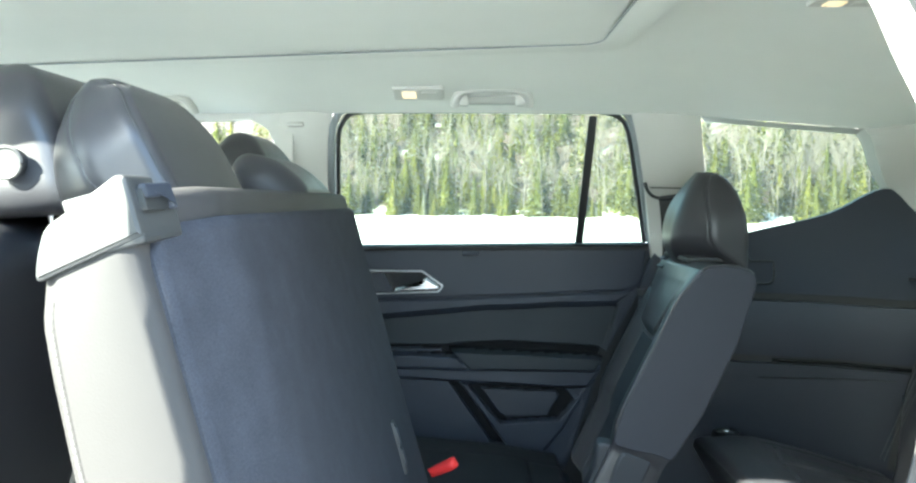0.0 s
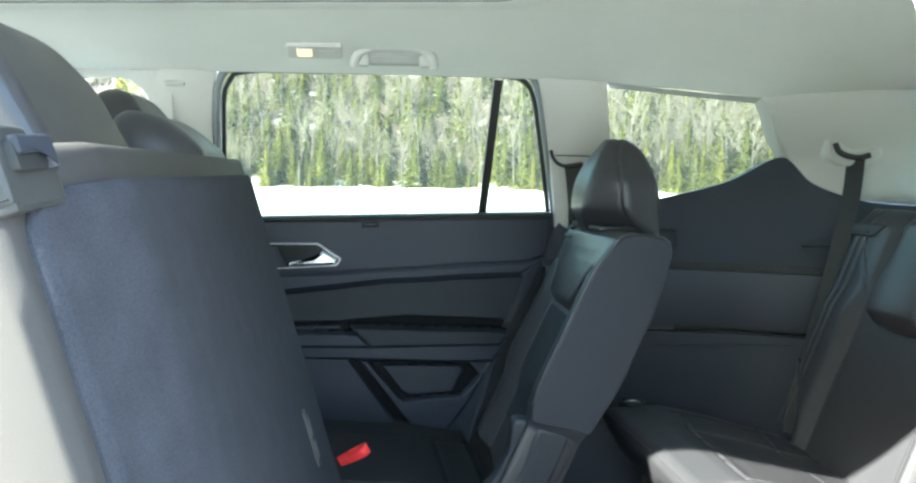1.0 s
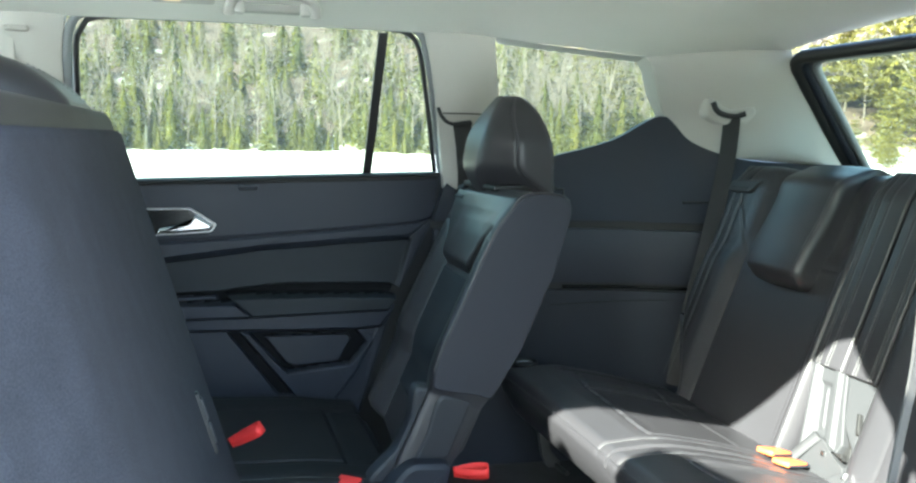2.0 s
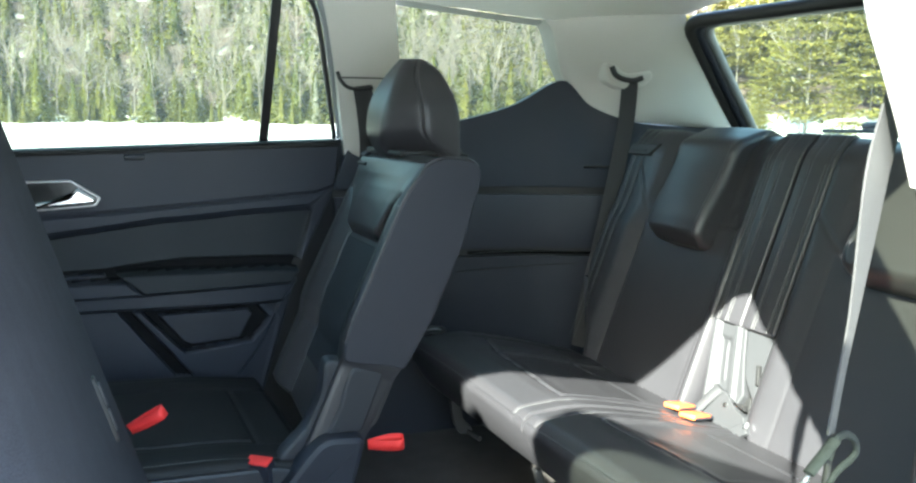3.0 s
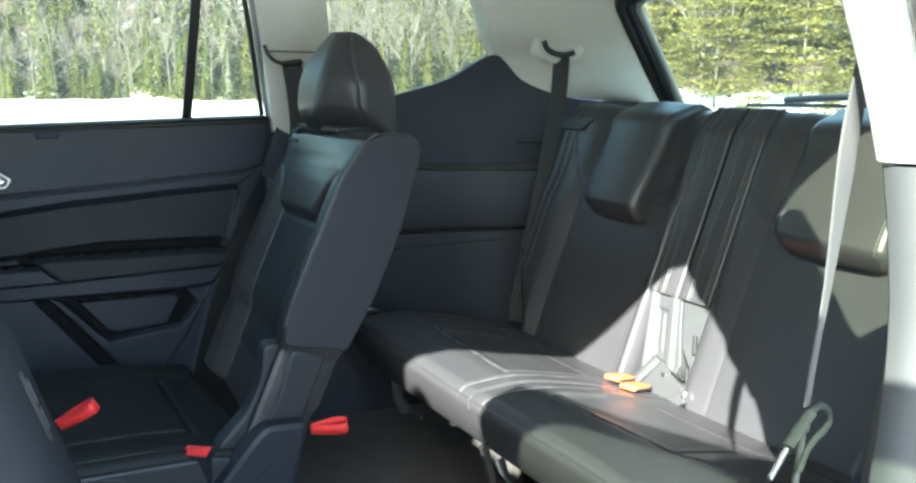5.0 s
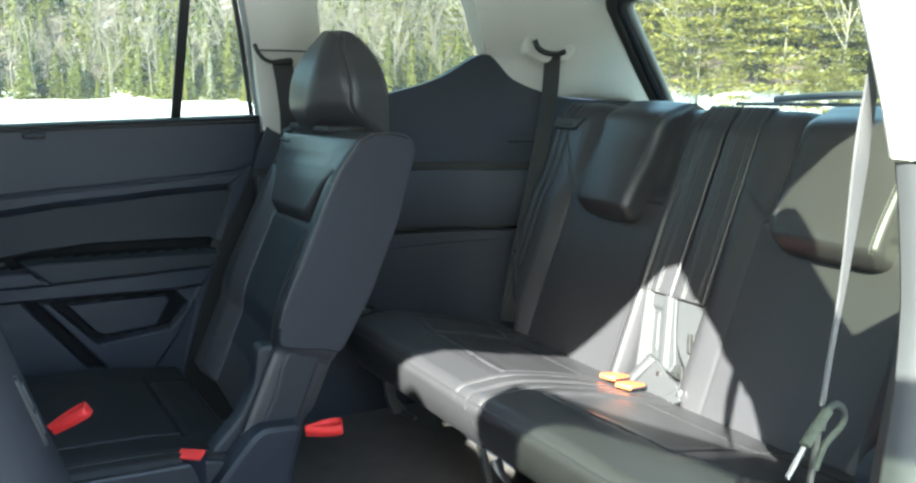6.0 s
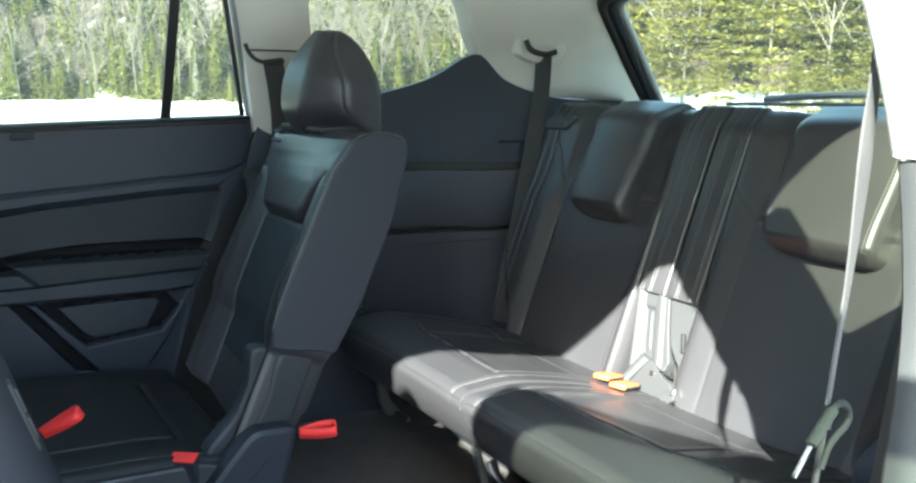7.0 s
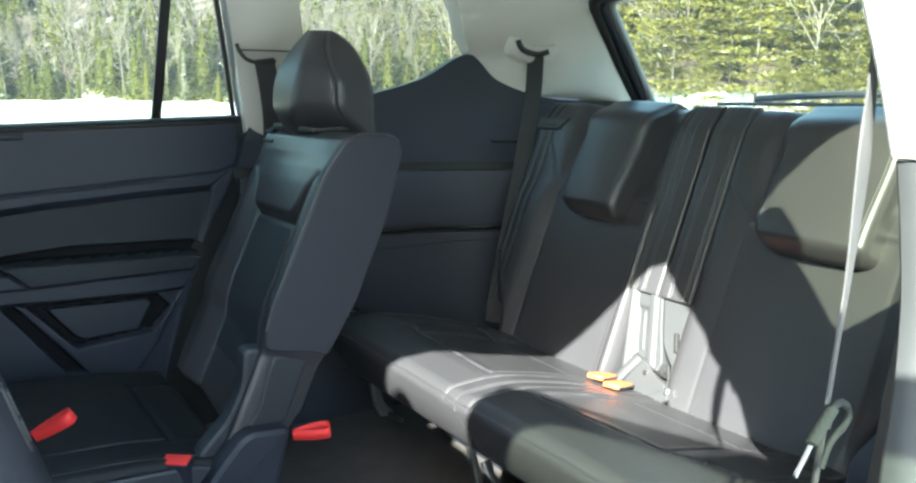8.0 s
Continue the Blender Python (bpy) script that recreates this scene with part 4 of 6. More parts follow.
# ---- far rear door ----
def build_door():
    door = setting("door_1", "closed far rear door with dark plastic trim and chrome handle", "car door")
    P = lambda name, pts, front, m, label="", r=0.006, bevel=0.005, back=2.262: part(name, plate(rounded(pts, r, 3), front, back, bevel), m, door, label)
    nx, nz = 520, 380
    X, Z = np.meshgrid(np.linspace(-0.49, 0.54, nx), np.linspace(0.48, 1.226, nz))

    def inside(pts):
        """Signed distance to a polygon's edge, positive inside."""
        best, odd = np.full(X.shape, 9.0), np.zeros(X.shape, bool)
        for (ax, az), (bx, bz) in zip(pts, pts[1:] + pts[:1]):
            t = np.clip(((X - ax) * (bx - ax) + (Z - az) * (bz - az)) / ((bx - ax) ** 2 + (bz - az) ** 2), 0, 1)
            best = np.minimum(best, np.hypot(X - ax - t * (bx - ax), Z - az - t * (bz - az)))
            if az != bz:
                odd ^= ((az > Z) != (bz > Z)) & (X < (bx - ax) * (Z - az) / (bz - az) + ax)
        return np.where(odd, best, -best)
    edge = [(-0.6, 0.40), (0.10, 0.40), (0.311, 0.603), (0.373, 0.797), (0.409, 0.908), (0.517, 1.12), (0.534, 1.30), (-0.6, 1.30)]
    under_top = [(-0.22, 1.084), (-0.046, 1.087), (0.076, 1.092), (0.275, 1.101), (0.464, 1.109), (0.502, 1.121), (0.518, 1.126)]
    over_insert = [(-0.205, 1.037), (-0.005, 1.055), (0.074, 1.063), (0.194, 1.067), (0.273, 1.072), (0.445, 1.076)]
    down = lambda pts, k: [(x, z - k) for x, z in pts]
    regions = [
        ("trim_back", edge, 0.018, 0.0008, PLASTIC, "dark plastic door trim"),
        ("upper_trim", [(-0.6, 1.064)] + under_top + [(0.532, 1.24), (-0.6, 1.24)], 0.022, 0.008, PLASTIC2, "charcoal plastic upper door trim"),
        ("band", [(-0.6, 1.008)] + over_insert + [(0.470, 1.090), (0.490, 1.108)] + down(under_top, 0.006)[4::-1] + [(-0.6, 1.058)], 0.026, 0.009, PLASTIC2, "charcoal plastic band"),
        ("insert", [(-0.6, 0.998)] + down(over_insert, 0.009) + [(0.452, 1.060), (0.414, 0.945), (-0.6, 0.958)], 0.010, 0.010, INSERT, "dark leatherette door insert"),
        ("rear_border", [(0.455, 1.072), (0.472, 1.090), (0.503, 1.114), (0.514, 1.118), (0.407, 0.908), (0.371, 0.797), (0.309, 0.605), (0.236, 0.635), (0.336, 0.790), (0.400, 0.895), (0.420, 0.940)], 0.022, 0.006, PLASTIC2, ""),
        ("arm_recess", [(-0.6, 0.958), (-0.039, 0.951), (0.016, 0.956), (0.131, 0.962), (0.396, 0.948), (0.433, 0.930), (0.410, 0.914), (-0.6, 0.925)], -0.004, 0.005, SHADEBLACK, "recess over the armrest, shade painted in black"),
        ("grip_slot", [(-0.6, 0.946), (-0.046, 0.940), (-0.041, 0.931), (-0.6, 0.932)], 0.012, 0.004, PLASTIC2, ""),
        ("lower_band", [(-0.6, 0.905), (0.02, 0.905), (0.395, 0.906), (0.405, 0.886), (0.365, 0.838), (0.302, 0.836), (0.058, 0.848), (-0.096, 0.857), (-0.6, 0.875)], 0.046, 0.014, PLASTIC2, "charcoal plastic lower band"),
        ("armrest", [(-0.020, 0.942), (0.040, 0.941), (0.380, 0.924), (0.409, 0.917), (0.382, 0.886), (0.036, 0.889)], 0.066, 0.010, INSERT, "padded dark leatherette armrest"),
        ("grip", [(-0.6, 0.928), (-0.121, 0.929), (0.000, 0.923), (0.034, 0.888), (-0.116, 0.893), (-0.6, 0.894)], 0.060, 0.008, PLASTIC2, "charcoal plastic door pull"),
        ("lower_panel", [(-0.6, 0.870), (-0.096, 0.853), (0.058, 0.844), (0.31, 0.831), (0.345, 0.812), (0.355, 0.79), (0.305, 0.62), (0.25, 0.58), (0.02, 0.45), (-0.6, 0.45)], 0.020, 0.008, PLASTIC2, "charcoal plastic lower door panel"),
        ("rib", [(0.007, 0.846), (0.030, 0.843), (0.122, 0.731), (0.285, 0.741), (0.333, 0.790), (0.345, 0.800), (0.300, 0.720), (0.236, 0.640), (0.144, 0.663)], 0.032, 0.008, PLASTIC2, "charcoal raised pocket surround"),
        # dark strip painted as the rib's shadow, then the pocket's painted shade
        ("rib_shadow", [(-0.024, 0.848), (0.007, 0.844), (0.137, 0.667), (0.097, 0.674)], 0.006, 0.004, SHADEBLACK, ""),
        ("pocket_recess", [(0.030, 0.841), (0.302, 0.832), (0.331, 0.796), (0.284, 0.745), (0.126, 0.735), (0.112, 0.741)], 0.006, 0.004, SHADEBLACK, "recess of the door pocket, shade painted in black"),
        ("pocket_panel", [(0.067, 0.829), (0.280, 0.821), (0.289, 0.808), (0.256, 0.750), (0.140, 0.745), (0.119, 0.757)], 0.020, 0.004, PLASTIC, "dark plastic door pocket"),
    ]
    Y, ids = np.full(X.shape, 2.224), np.zeros(X.shape, int)
    for k, (nm, pts, h, w, m, lab) in enumerate(regions):
        sd = inside(pts)
        t = np.clip(sd / w + 0.5, 0, 1)
        Y = Y + (2.224 - h - Y) * t * t * (3 - 2 * t)
        ids = np.where(sd > 0, k, ids)
    shut = inside(edge) > -0.002
    fid = ids[:-1, :-1]
    keep = shut[:-1, :-1] & shut[1:, 1:] & shut[1:, :-1] & shut[:-1, 1:]
    for k, (nm, pts, h, w, m, lab) in enumerate(regions):
        jj, ii = np.nonzero((fid == k) & keep)
        used, faces, verts = {}, [], []
        for j, i in zip(jj, ii):
            f = []
            for a, b in ((j, i), (j, i + 1), (j + 1, i + 1), (j + 1, i)):
                key = a * nx + b
                if key not in used:
                    used[key] = len(verts)
                    verts.append((X[a, b], Y[a, b], Z[a, b]))
                f.append(used[key])
            faces.append(tuple(f))
        if faces:
            me = bpy.data.meshes.new(nm)
            me.from_pydata(verts, [], faces)
            me.shade_smooth()
            part(nm, me, m, door, lab)
    P("belt_strip", [(-0.49, 1.212), (0.533, 1.220), (0.538, 1.242), (-0.49, 1.230)], 2.200, BLACK, "black window-ledge rubber", bevel=0.008, back=2.285)
    # latch
    bez = P("handle_bezel", [(-0.34, 1.166), (-0.098, 1.164), (-0.038, 1.121), (-0.051, 1.102), (-0.34, 1.092)], 2.193, STEEL, "steel-edged handle bezel", bevel=0.002)
    part("handle_recess", plate(rounded([(-0.34, 1.1625), (-0.100, 1.1605), (-0.0435, 1.1205), (-0.0535, 1.1055), (-0.34, 1.0955)], 0.006, 3), 2.1915, 2.23, 0.001), GLOSS, bez, "dark handle recess")
    part("handle_panel", plate(rounded([(-0.34, 1.158), (-0.205, 1.157), (-0.180, 1.103), (-0.34, 1.100)], 0.004, 3), 2.1895, 2.20, 0.002), PLASTIC, bez)
    part("door_handle", plate(rounded([(-0.176, 1.1035), (-0.172, 1.117), (-0.106, 1.127), (-0.088, 1.147), (-0.048, 1.1205), (-0.055, 1.110)], 0.005, 3), 2.176, 2.199, 0.006, seg=3), CHROME, bez, "chrome door handle")
    part("tab", box(0.015, 0.060, 2.188, 2.22, 1.205, 1.217, 0.004), PLASTIC, door)
    # frame round the glass
    g = [(-0.345, 2.262, 1.236), (-0.333, 2.19, 1.40), (-0.324, 2.145, 1.525), (-0.310, 2.130, 1.570), (-0.270, 2.122, 1.596), (-0.1, 2.120, 1.600), (0.25, 2.12, 1.600), (0.395, 2.12, 1.596), (0.444, 2.124, 1.575), (0.466, 2.14, 1.525), (0.497, 2.19, 1.40), (0.535, 2.262, 1.242)]
    part("window_seal", tube(g, 0.0068, 8, count=70), BLACK, door, "black rubber round the door window")
    part("window_trim", tube([(x + (0.014 if x > 0 else -0.016), y - 0.012, z + (0.010 if z > 1.55 else 0)) for x, y, z in g], 0.010, 10, count=80), SEAL, door, "grey weatherstrip round the door window")
    part("divider", ruled([(0.352, 2.105, 1.585), (0.337, 2.258, 1.235)], [(0.374, 2.105, 1.585), (0.359, 2.258, 1.235)], thick=0.012, nu=4, nv=3), BLACK, door, "black window divider bar")
    part("door_edge_gap", ruled([(0.520, 2.222, 1.235), (0.500, 2.222, 1.12), (0.392, 2.222, 0.908), (0.355, 2.222, 0.797), (0.29, 2.222, 0.603), (0.15, 2.222, 0.46)], [(0.70, 2.235, 1.235), (0.68, 2.235, 1.12), (0.64, 2.235, 0.908), (0.62, 2.235, 0.797), (0.60, 2.235, 0.603), (0.55, 2.235, 0.46)],
         thick=0.02, nv=2), BLACK, door, "black door seal")
    part("door_skin", box(-0.5, 0.56, 2.29, 2.33, 0.35, 1.22, 0.01), PAINT, door, "white painted outer door skin")


build_door()


# ---- seats ----
def lean(deg):
    """Axes of a backrest that leans back (towards +x) by that many degrees: up its face, and out of its face."""
    c, s = math.cos(radians(deg)), math.sin(radians(deg))
    return Vector((s, 0, c)), Vector((-c, 0, s))


ACROSS = Vector((0, 1, 0))


def headrest(seat, at, deg, half, height, depth, material=LEATHER, posts=True, name="headrest", nose=0.02, taper=0.02, edge=0.0):
    """A padded head restraint on two posts; at is the middle of its lower back edge."""
    up, out = lean(deg)
    r = edge or min(depth, height) * 0.30
    f = lambda a, s: depth * (0.90 + 0.12 * math.sin(math.pi * s / height) - 0.12 * sm(0.6, 1.0, s / height)) + nose * (1 - (a / half) ** 2) - nose + groove(abs(a) - half * 0.70, 0.003, 0.0025)
    b = lambda a, s: 0.42 * depth * (s / height) ** 2.2
    hr = part(name, slab(at, ACROSS, up, out, round_half(half, height, height * 0.42, taper, height * 0.2), height, f, b, r=r, nu=40, nv=36), material, seat)
    pt = lambda a, s, d: Vector(at) + ACROSS * a + up * s + out * d
    for sgn in (-1, 1):
        w = half * 0.72 * sgn
        line = [pt(half * sgn * (1 - 0.02) - taper * s * sgn, s * height, b(0, s * height) + (0.45 - 0.25 * (1 - s) + 0.1 * s) * (f(0, s * height) - b(0, s * height))) for s in (0.22, 0.3, 0.4, 0.5, 0.56)]
        part("stitching", stitches(line, pitch=0.006, r=0.0004), THREAD, hr)
        if posts:
            p = pt(half * 0.45 * sgn, 0.03, depth * 0.4)
            part("post", tube([p, p - up * 0.09], 0.006, 10), CHROME, hr, "chrome headrest post")
    return hr


def deep_headrest(seat, at, deg, wide, HH, posts=True, depth=0.165):
    """A deep pad with flat stitched cheeks; at is the middle of its lower rear edge."""
    up, out = lean(deg)
    A = Vector(at)
    arc = lambda r, over: r - math.sqrt(max(0.0, r * r - max(0.0, over) ** 2))
    xr = lambda s: -0.020 * sm(0.08, 0.23, s) - arc(0.050, s - HH + 0.050)
    xf = lambda s: -depth + (depth - 0.085) * max(0.0, (s - 0.3 * HH) / (0.7 * HH)) ** 2.0 + arc(0.085, 0.075 - s)
    mid = lambda s: (xr(s) + xf(s)) / 2
    seam = lambda a, s: a - (xf(s) - mid(s) + 0.066 - 0.042 * sm(0.08, HH, s) + 0.055 * sm(0.085, -0.02, s))

    def cheek(a, s):
        k = seam(a, s)
        return wide - 0.085 * sm(0.02, -0.105, k) - 0.074 * sm(0.40 * HH, 1.06 * HH, s) ** 1.5 + 0.0025 * sm(-0.002, 0.004, k) + groove(k, 0.002, 0.003)
    place = lambda p: A - out * (p.x + mid(p.z)) + ACROSS * p.y + up * p.z
    hr = part("headrest", slab((0, 0, 0), (1, 0, 0), (0, 0, 1), (0, -1, 0), lambda s: (xr(s) - xf(s)) / 2, HH, cheek, lambda a, s: -cheek(a, s), r=0.018, nu=100, nv=90, bow=place), LEATHER, seat, "black leather head restraint with stitched cheeks")
    for sgn in (-1, 1):
        line, edge = [], []
        for k in range(16):
            s = 0.018 + (HH - 0.033) * k / 15
            a = -seam(0, s) + 0.004
            line.append(place(Vector((a, sgn * (cheek(a, s) + 0.0006), s))))
            a = (xr(s) - xf(s)) / 2 - 0.006
            edge.append(place(Vector((a, sgn * (cheek(a, s) - 0.0045), s))))
        part("stitching", stitches(line, pitch=0.006, r=0.0005), THREAD, hr)
        part("seam", tube(edge, 0.0012, 6, count=40), BLACK, hr)
        part("piping", tube([A + ACROSS * a - out * 0.0005 + up * (0.012 + 0.004 * (sgn > 0)) for a in (-wide + 0.05, -0.03, 0.0, 0.03, wide - 0.05)], 0.0022, 6, count=20), LEATHER, hr)
        if posts:
            part("post", tube([A + out * 0.085 + ACROSS * 0.06 * sgn + up * 0.02, A + out * 0.09 + ACROSS * 0.06 * sgn - up * 0.06], 0.006, 10), BLACK, hr, "black headrest post")
    return hr


def strap_loop(name, base, tip, width, sag, material, parent=None, label="", up=(0, 0, 1)):
    """A pull loop of webbing, folded back on itself."""
    b, t, u = Vector(base), Vector(tip), Vector(up)
    m = b.lerp(t, 0.55)
    pts = [b, m + u * sag * 0.6, t - (t - b) * 0.06 + u * sag * 0.55, t, t - (t - b) * 0.06 - u * sag * 0.55, m - u * sag * 0.5, b - u * 0.001]
    side = (t - b).cross(u).normalized()
    P = spline(pts, 44)
    v, f = [], []
    for p in P:
        v += [p - side * width / 2, p + side * width / 2]
    for i in range(len(P) - 1):
        f.append((2 * i, 2 * i + 1, 2 * i + 3, 2 * i + 2))
    me = mesh_of("loop", v, f)
    ob = part(name, me, material, parent, label)
    sol = ob.modifiers.new("thick", "SOLIDIFY")
    sol.thickness, sol.offset = 0.0018, 0
    return ob


def far_second_seat():
    seat = thing("second_row_seat", (0.3, 1.83, 0.46), "black leather second-row seat, upright, with dark side shell", "car seat", "second-row seats")
    up, out = lean(25.6)
    YS, w, H = 1.806, 0.244, 0.615
    O = Vector((0.3626, YS, 0.6526))
    pt = lambda a, s, d: O + ACROSS * a + up * s + out * d
    profile = lambda s: ramp(s, (0.0, 0.17, 0.21, 0.25, 0.48, 0.51, 0.54, 0.573, 0.593, 0.608, 0.615), (0.120, 0.122, 0.134, 0.138, 0.138, 0.135, 0.128, 0.116, 0.098, 0.062, 0.035))
    yoke = lambda e: 0.400 + 0.050 * sm(0.125, 0.165, e) + 0.050 * sm(0.15, 0.215, e)

    def front(a, s):
        e, ys = abs(a), yoke(abs(a))
        t = sm(ys - 0.003, ys + 0.022, s)
        d = profile(s) - (0.026 * (1 - t) + 0.006 * t * (1 - sm(0.52, 0.60, s))) * sm(0.222, 0.12, e) - 0.052 * max(0.0, (a + 0.20) / 0.44) * (1 - 0.6 * sm(0.50, 0.60, s))
        d += groove(s - ys, 0.0045, 0.004) * (1 if e < 0.215 else 0)
        if s < ys:
            d += groove(e - 0.132, 0.0045, 0.004)
        return d
    part("backrest", pad(O, ACROSS, up, out, lambda s: -w + 0.010 * (1 - sm(0.165, 0.195, s)), lambda s: w + 0.04 - 0.06 * min(1.0, max(0.0, (s - 0.15) / 0.40)), H, front, lambda a, s: 0.004 + 0.012 * sm(0.3, 0.0, s) + 0.032 * sm(0.50, 0.61, s), r=0.012, nu=130, nv=170, rim=(3, 1, 1, 1)), LEATHER, seat, "black leather backrest")
    rim = [(0.530, 1.231), (0.503, 1.222), (0.480, 1.195), (0.456, 1.165), (0.432, 1.119), (0.408, 1.068), (0.372, 0.993), (0.348, 0.942), (0.333, 0.900), (0.328, 0.866)]
    shell = rim + [(0.367, 0.855), (0.417, 0.845), (0.446, 0.832), (0.508, 0.929), (0.572, 1.068), (0.604, 1.171), (0.610, 1.193), (0.607, 1.210), (0.599, 1.219), (0.574, 1.228)]
    sh = part("side_shell", plate(rounded(shell, 0.012, 3), 1.5585, 1.585, 0.0035, seg=3), SIDE, seat, "dark grey leatherette side of the backrest")
    part("piping", tube([(x - 0.001, 1.5605, z + 0.001) for x, z in rim[:-1]], 0.0022, 8, count=60), LEATHER, sh)
    part("piping", tube([(x, 1.5605, z + 0.0005) for x, z in ((0.530, 1.231), (0.552, 1.231), (0.574, 1.228), (0.592, 1.223), (0.604, 1.213))], 0.0020, 8, count=24), LEATHER, sh)
    part("back_panel", pad(pt(0, 0.10, 0), ACROSS, up, out, lambda s: -0.127, lambda s: 0.127, 0.292, lambda a, s: front(a, s + 0.10) + 0.0022, lambda a, s: front(a, s + 0.10) - 0.012, r=0.004, nu=50, nv=40), INSERT, seat, "matt black backrest panel")
    for a0 in (-0.138, 0.138):
        line = [pt(a0, s, front(a0, s) + 0.0008) for s in (0.17, 0.21, 0.25, 0.29, 0.33, 0.37, 0.395)]
        part("stitching", stitches(line, pitch=0.006, r=0.0005), THREAD, seat)
    # neck, recliner cover and base
    Y0 = 1.572
    P = lambda name, pts, y0, y1, m, lab="", r=0.012, bev=0.008, par=seat: part(name, plate(rounded(pts, r, 3), y0, y1, bev), m, par, lab)
    P("neck", [(0.300, 0.868), (0.349, 0.860), (0.444, 0.831), (0.430, 0.80), (0.388, 0.713), (0.30, 0.64), (0.19, 0.66), (0.215, 0.702), (0.262, 0.745), (0.290, 0.80)], Y0 + 0.012, Y0 + 0.045, SEATBLACK, "black plastic lower backrest cover", 0.015)
    P("neck_panel", [(0.347, 0.852), (0.414, 0.835), (0.371, 0.736), (0.364, 0.720), (0.289, 0.722), (0.318, 0.774), (0.333, 0.826)], Y0 - 0.004, Y0 + 0.03, SEATBLACK, "", 0.012, 0.007)
    P("neck_strip", [(0.420, 0.834), (0.442, 0.827), (0.395, 0.729), (0.380, 0.719), (0.372, 0.738)], Y0 + 0.004, Y0 + 0.03, GREYPLASTIC, "", 0.006, 0.005)
    P("recliner_cover", [(0.208, 0.656), (0.235, 0.687), (0.270, 0.723), (0.290, 0.732), (0.352, 0.725), (0.364, 0.713), (0.357, 0.687), (0.337, 0.618), (0.31, 0.47), (0.05, 0.47), (0.12, 0.565)], Y0 - 0.03, Y0 + 0.03, PLASTIC,
      "dark plastic recliner cover", 0.03, 0.012)
    P("base", [(-0.30, 0.62), (0.30, 0.64), (0.34, 0.47), (-0.24, 0.465)], Y0 + 0.04, 2.06, PLASTIC, "dark plastic seat base", 0.03, 0.01)
    # cushion: from front to rear, flat side up
    CO = Vector((-0.30, 1.832, 0.632))

    def ctop(a, s):
        e = abs(a)
        z = 0.108 + 0.005 * math.exp(-((e - 0.215) / 0.045) ** 2) + 0.02 * sm(0.2, 0.0, s) - 0.012 * sm(0.40, 0.56, s)
        return z + groove(e - 0.155, 0.004, 0.006) + groove(s - 0.485, 0.004, 0.005) * (1 if e < 0.16 else 0) + groove(e - 0.235, 0.003, 0.003)
    side = P("cushion_side", [(-0.26, 0.60), (-0.285, 0.64), (-0.27, 0.726), (0.20, 0.686), (0.27, 0.66), (0.22, 0.58)], Y0 - 0.006, Y0 + 0.03, SEATBLACK, "black plastic cushion side", 0.02, 0.006)
    part("stitching", stitches([(x, Y0 - 0.0066, z) for x, z in ((-0.16, 0.700), (-0.05, 0.696), (0.03, 0.690), (0.055, 0.680))], r=0.0006), THREAD, side)
    part("cushion", slab(CO, ACROSS, (1, 0, -0.085), (0, 0, 1), round_half(0.258, 0.57, 0.02, 0, 0.06), 0.57, ctop, lambda a, s: 0.0, r=0.012, nu=70, nv=80), CUSHION, seat, "black leather seat cushion")
    part("stitching", stitches([(x, 1.832 - 0.237, 0.632 - 0.085 * (x + 0.3) + ctop(-0.237, x + 0.3) + 0.0008) for x in (-0.1, 0, 0.1, 0.2, 0.24)], r=0.0007), THREAD, seat)
    part("seat_panel", slab(CO + Vector((0.05, 0, -0.00425)), ACROSS, (1, 0, -0.085), (0, 0, 1), lambda s: 0.151, 0.43, lambda a, s: ctop(a, s + 0.05) + 0.0022, lambda a, s: ctop(a, s + 0.05) - 0.012, r=0.004, nu=50, nv=50), CUSHION, seat, "matt black seat panel")
    part("recline_tag", box(0.272, 0.286, 1.585, 1.59, 0.735, 0.752, 0.001), STEEL, seat, "small pale tag")
    # shoulder release by the headrest
    at = lambda u, v, d: pt(0.190 + u, 0.553 + v, front(0.19, 0.553 + v) + 0.004 - d)
    bz = part("release_bezel", plate(rounded([(-0.032, 0.0), (0.030, 0.0), (0.030, 0.05), (-0.028, 0.05)], 0.005, 3), 0.0, 0.02, 0.003, place=at), BLACK, seat, "black shoulder release bezel")
    part("release_button", plate(rounded([(-0.018, 0.022), (0.018, 0.022), (0.018, 0.044), (-0.018, 0.044)], 0.004, 3), -0.006, 0.012, 0.002, place=at), PLASTIC2, bz)
    # black box added in place of the shaded gap below the headrest
    part("headrest_gap", box(0.520, 0.664, 1.752, 1.965, 1.222, 1.2345, 0.004), BLACK, seat, "black block standing for the dark gap under the headrest")
    deep_headrest(seat, (0.656, 1.862, 1.201), 0, 0.124, 0.226, depth=0.155)
    return seat


far_second_seat()


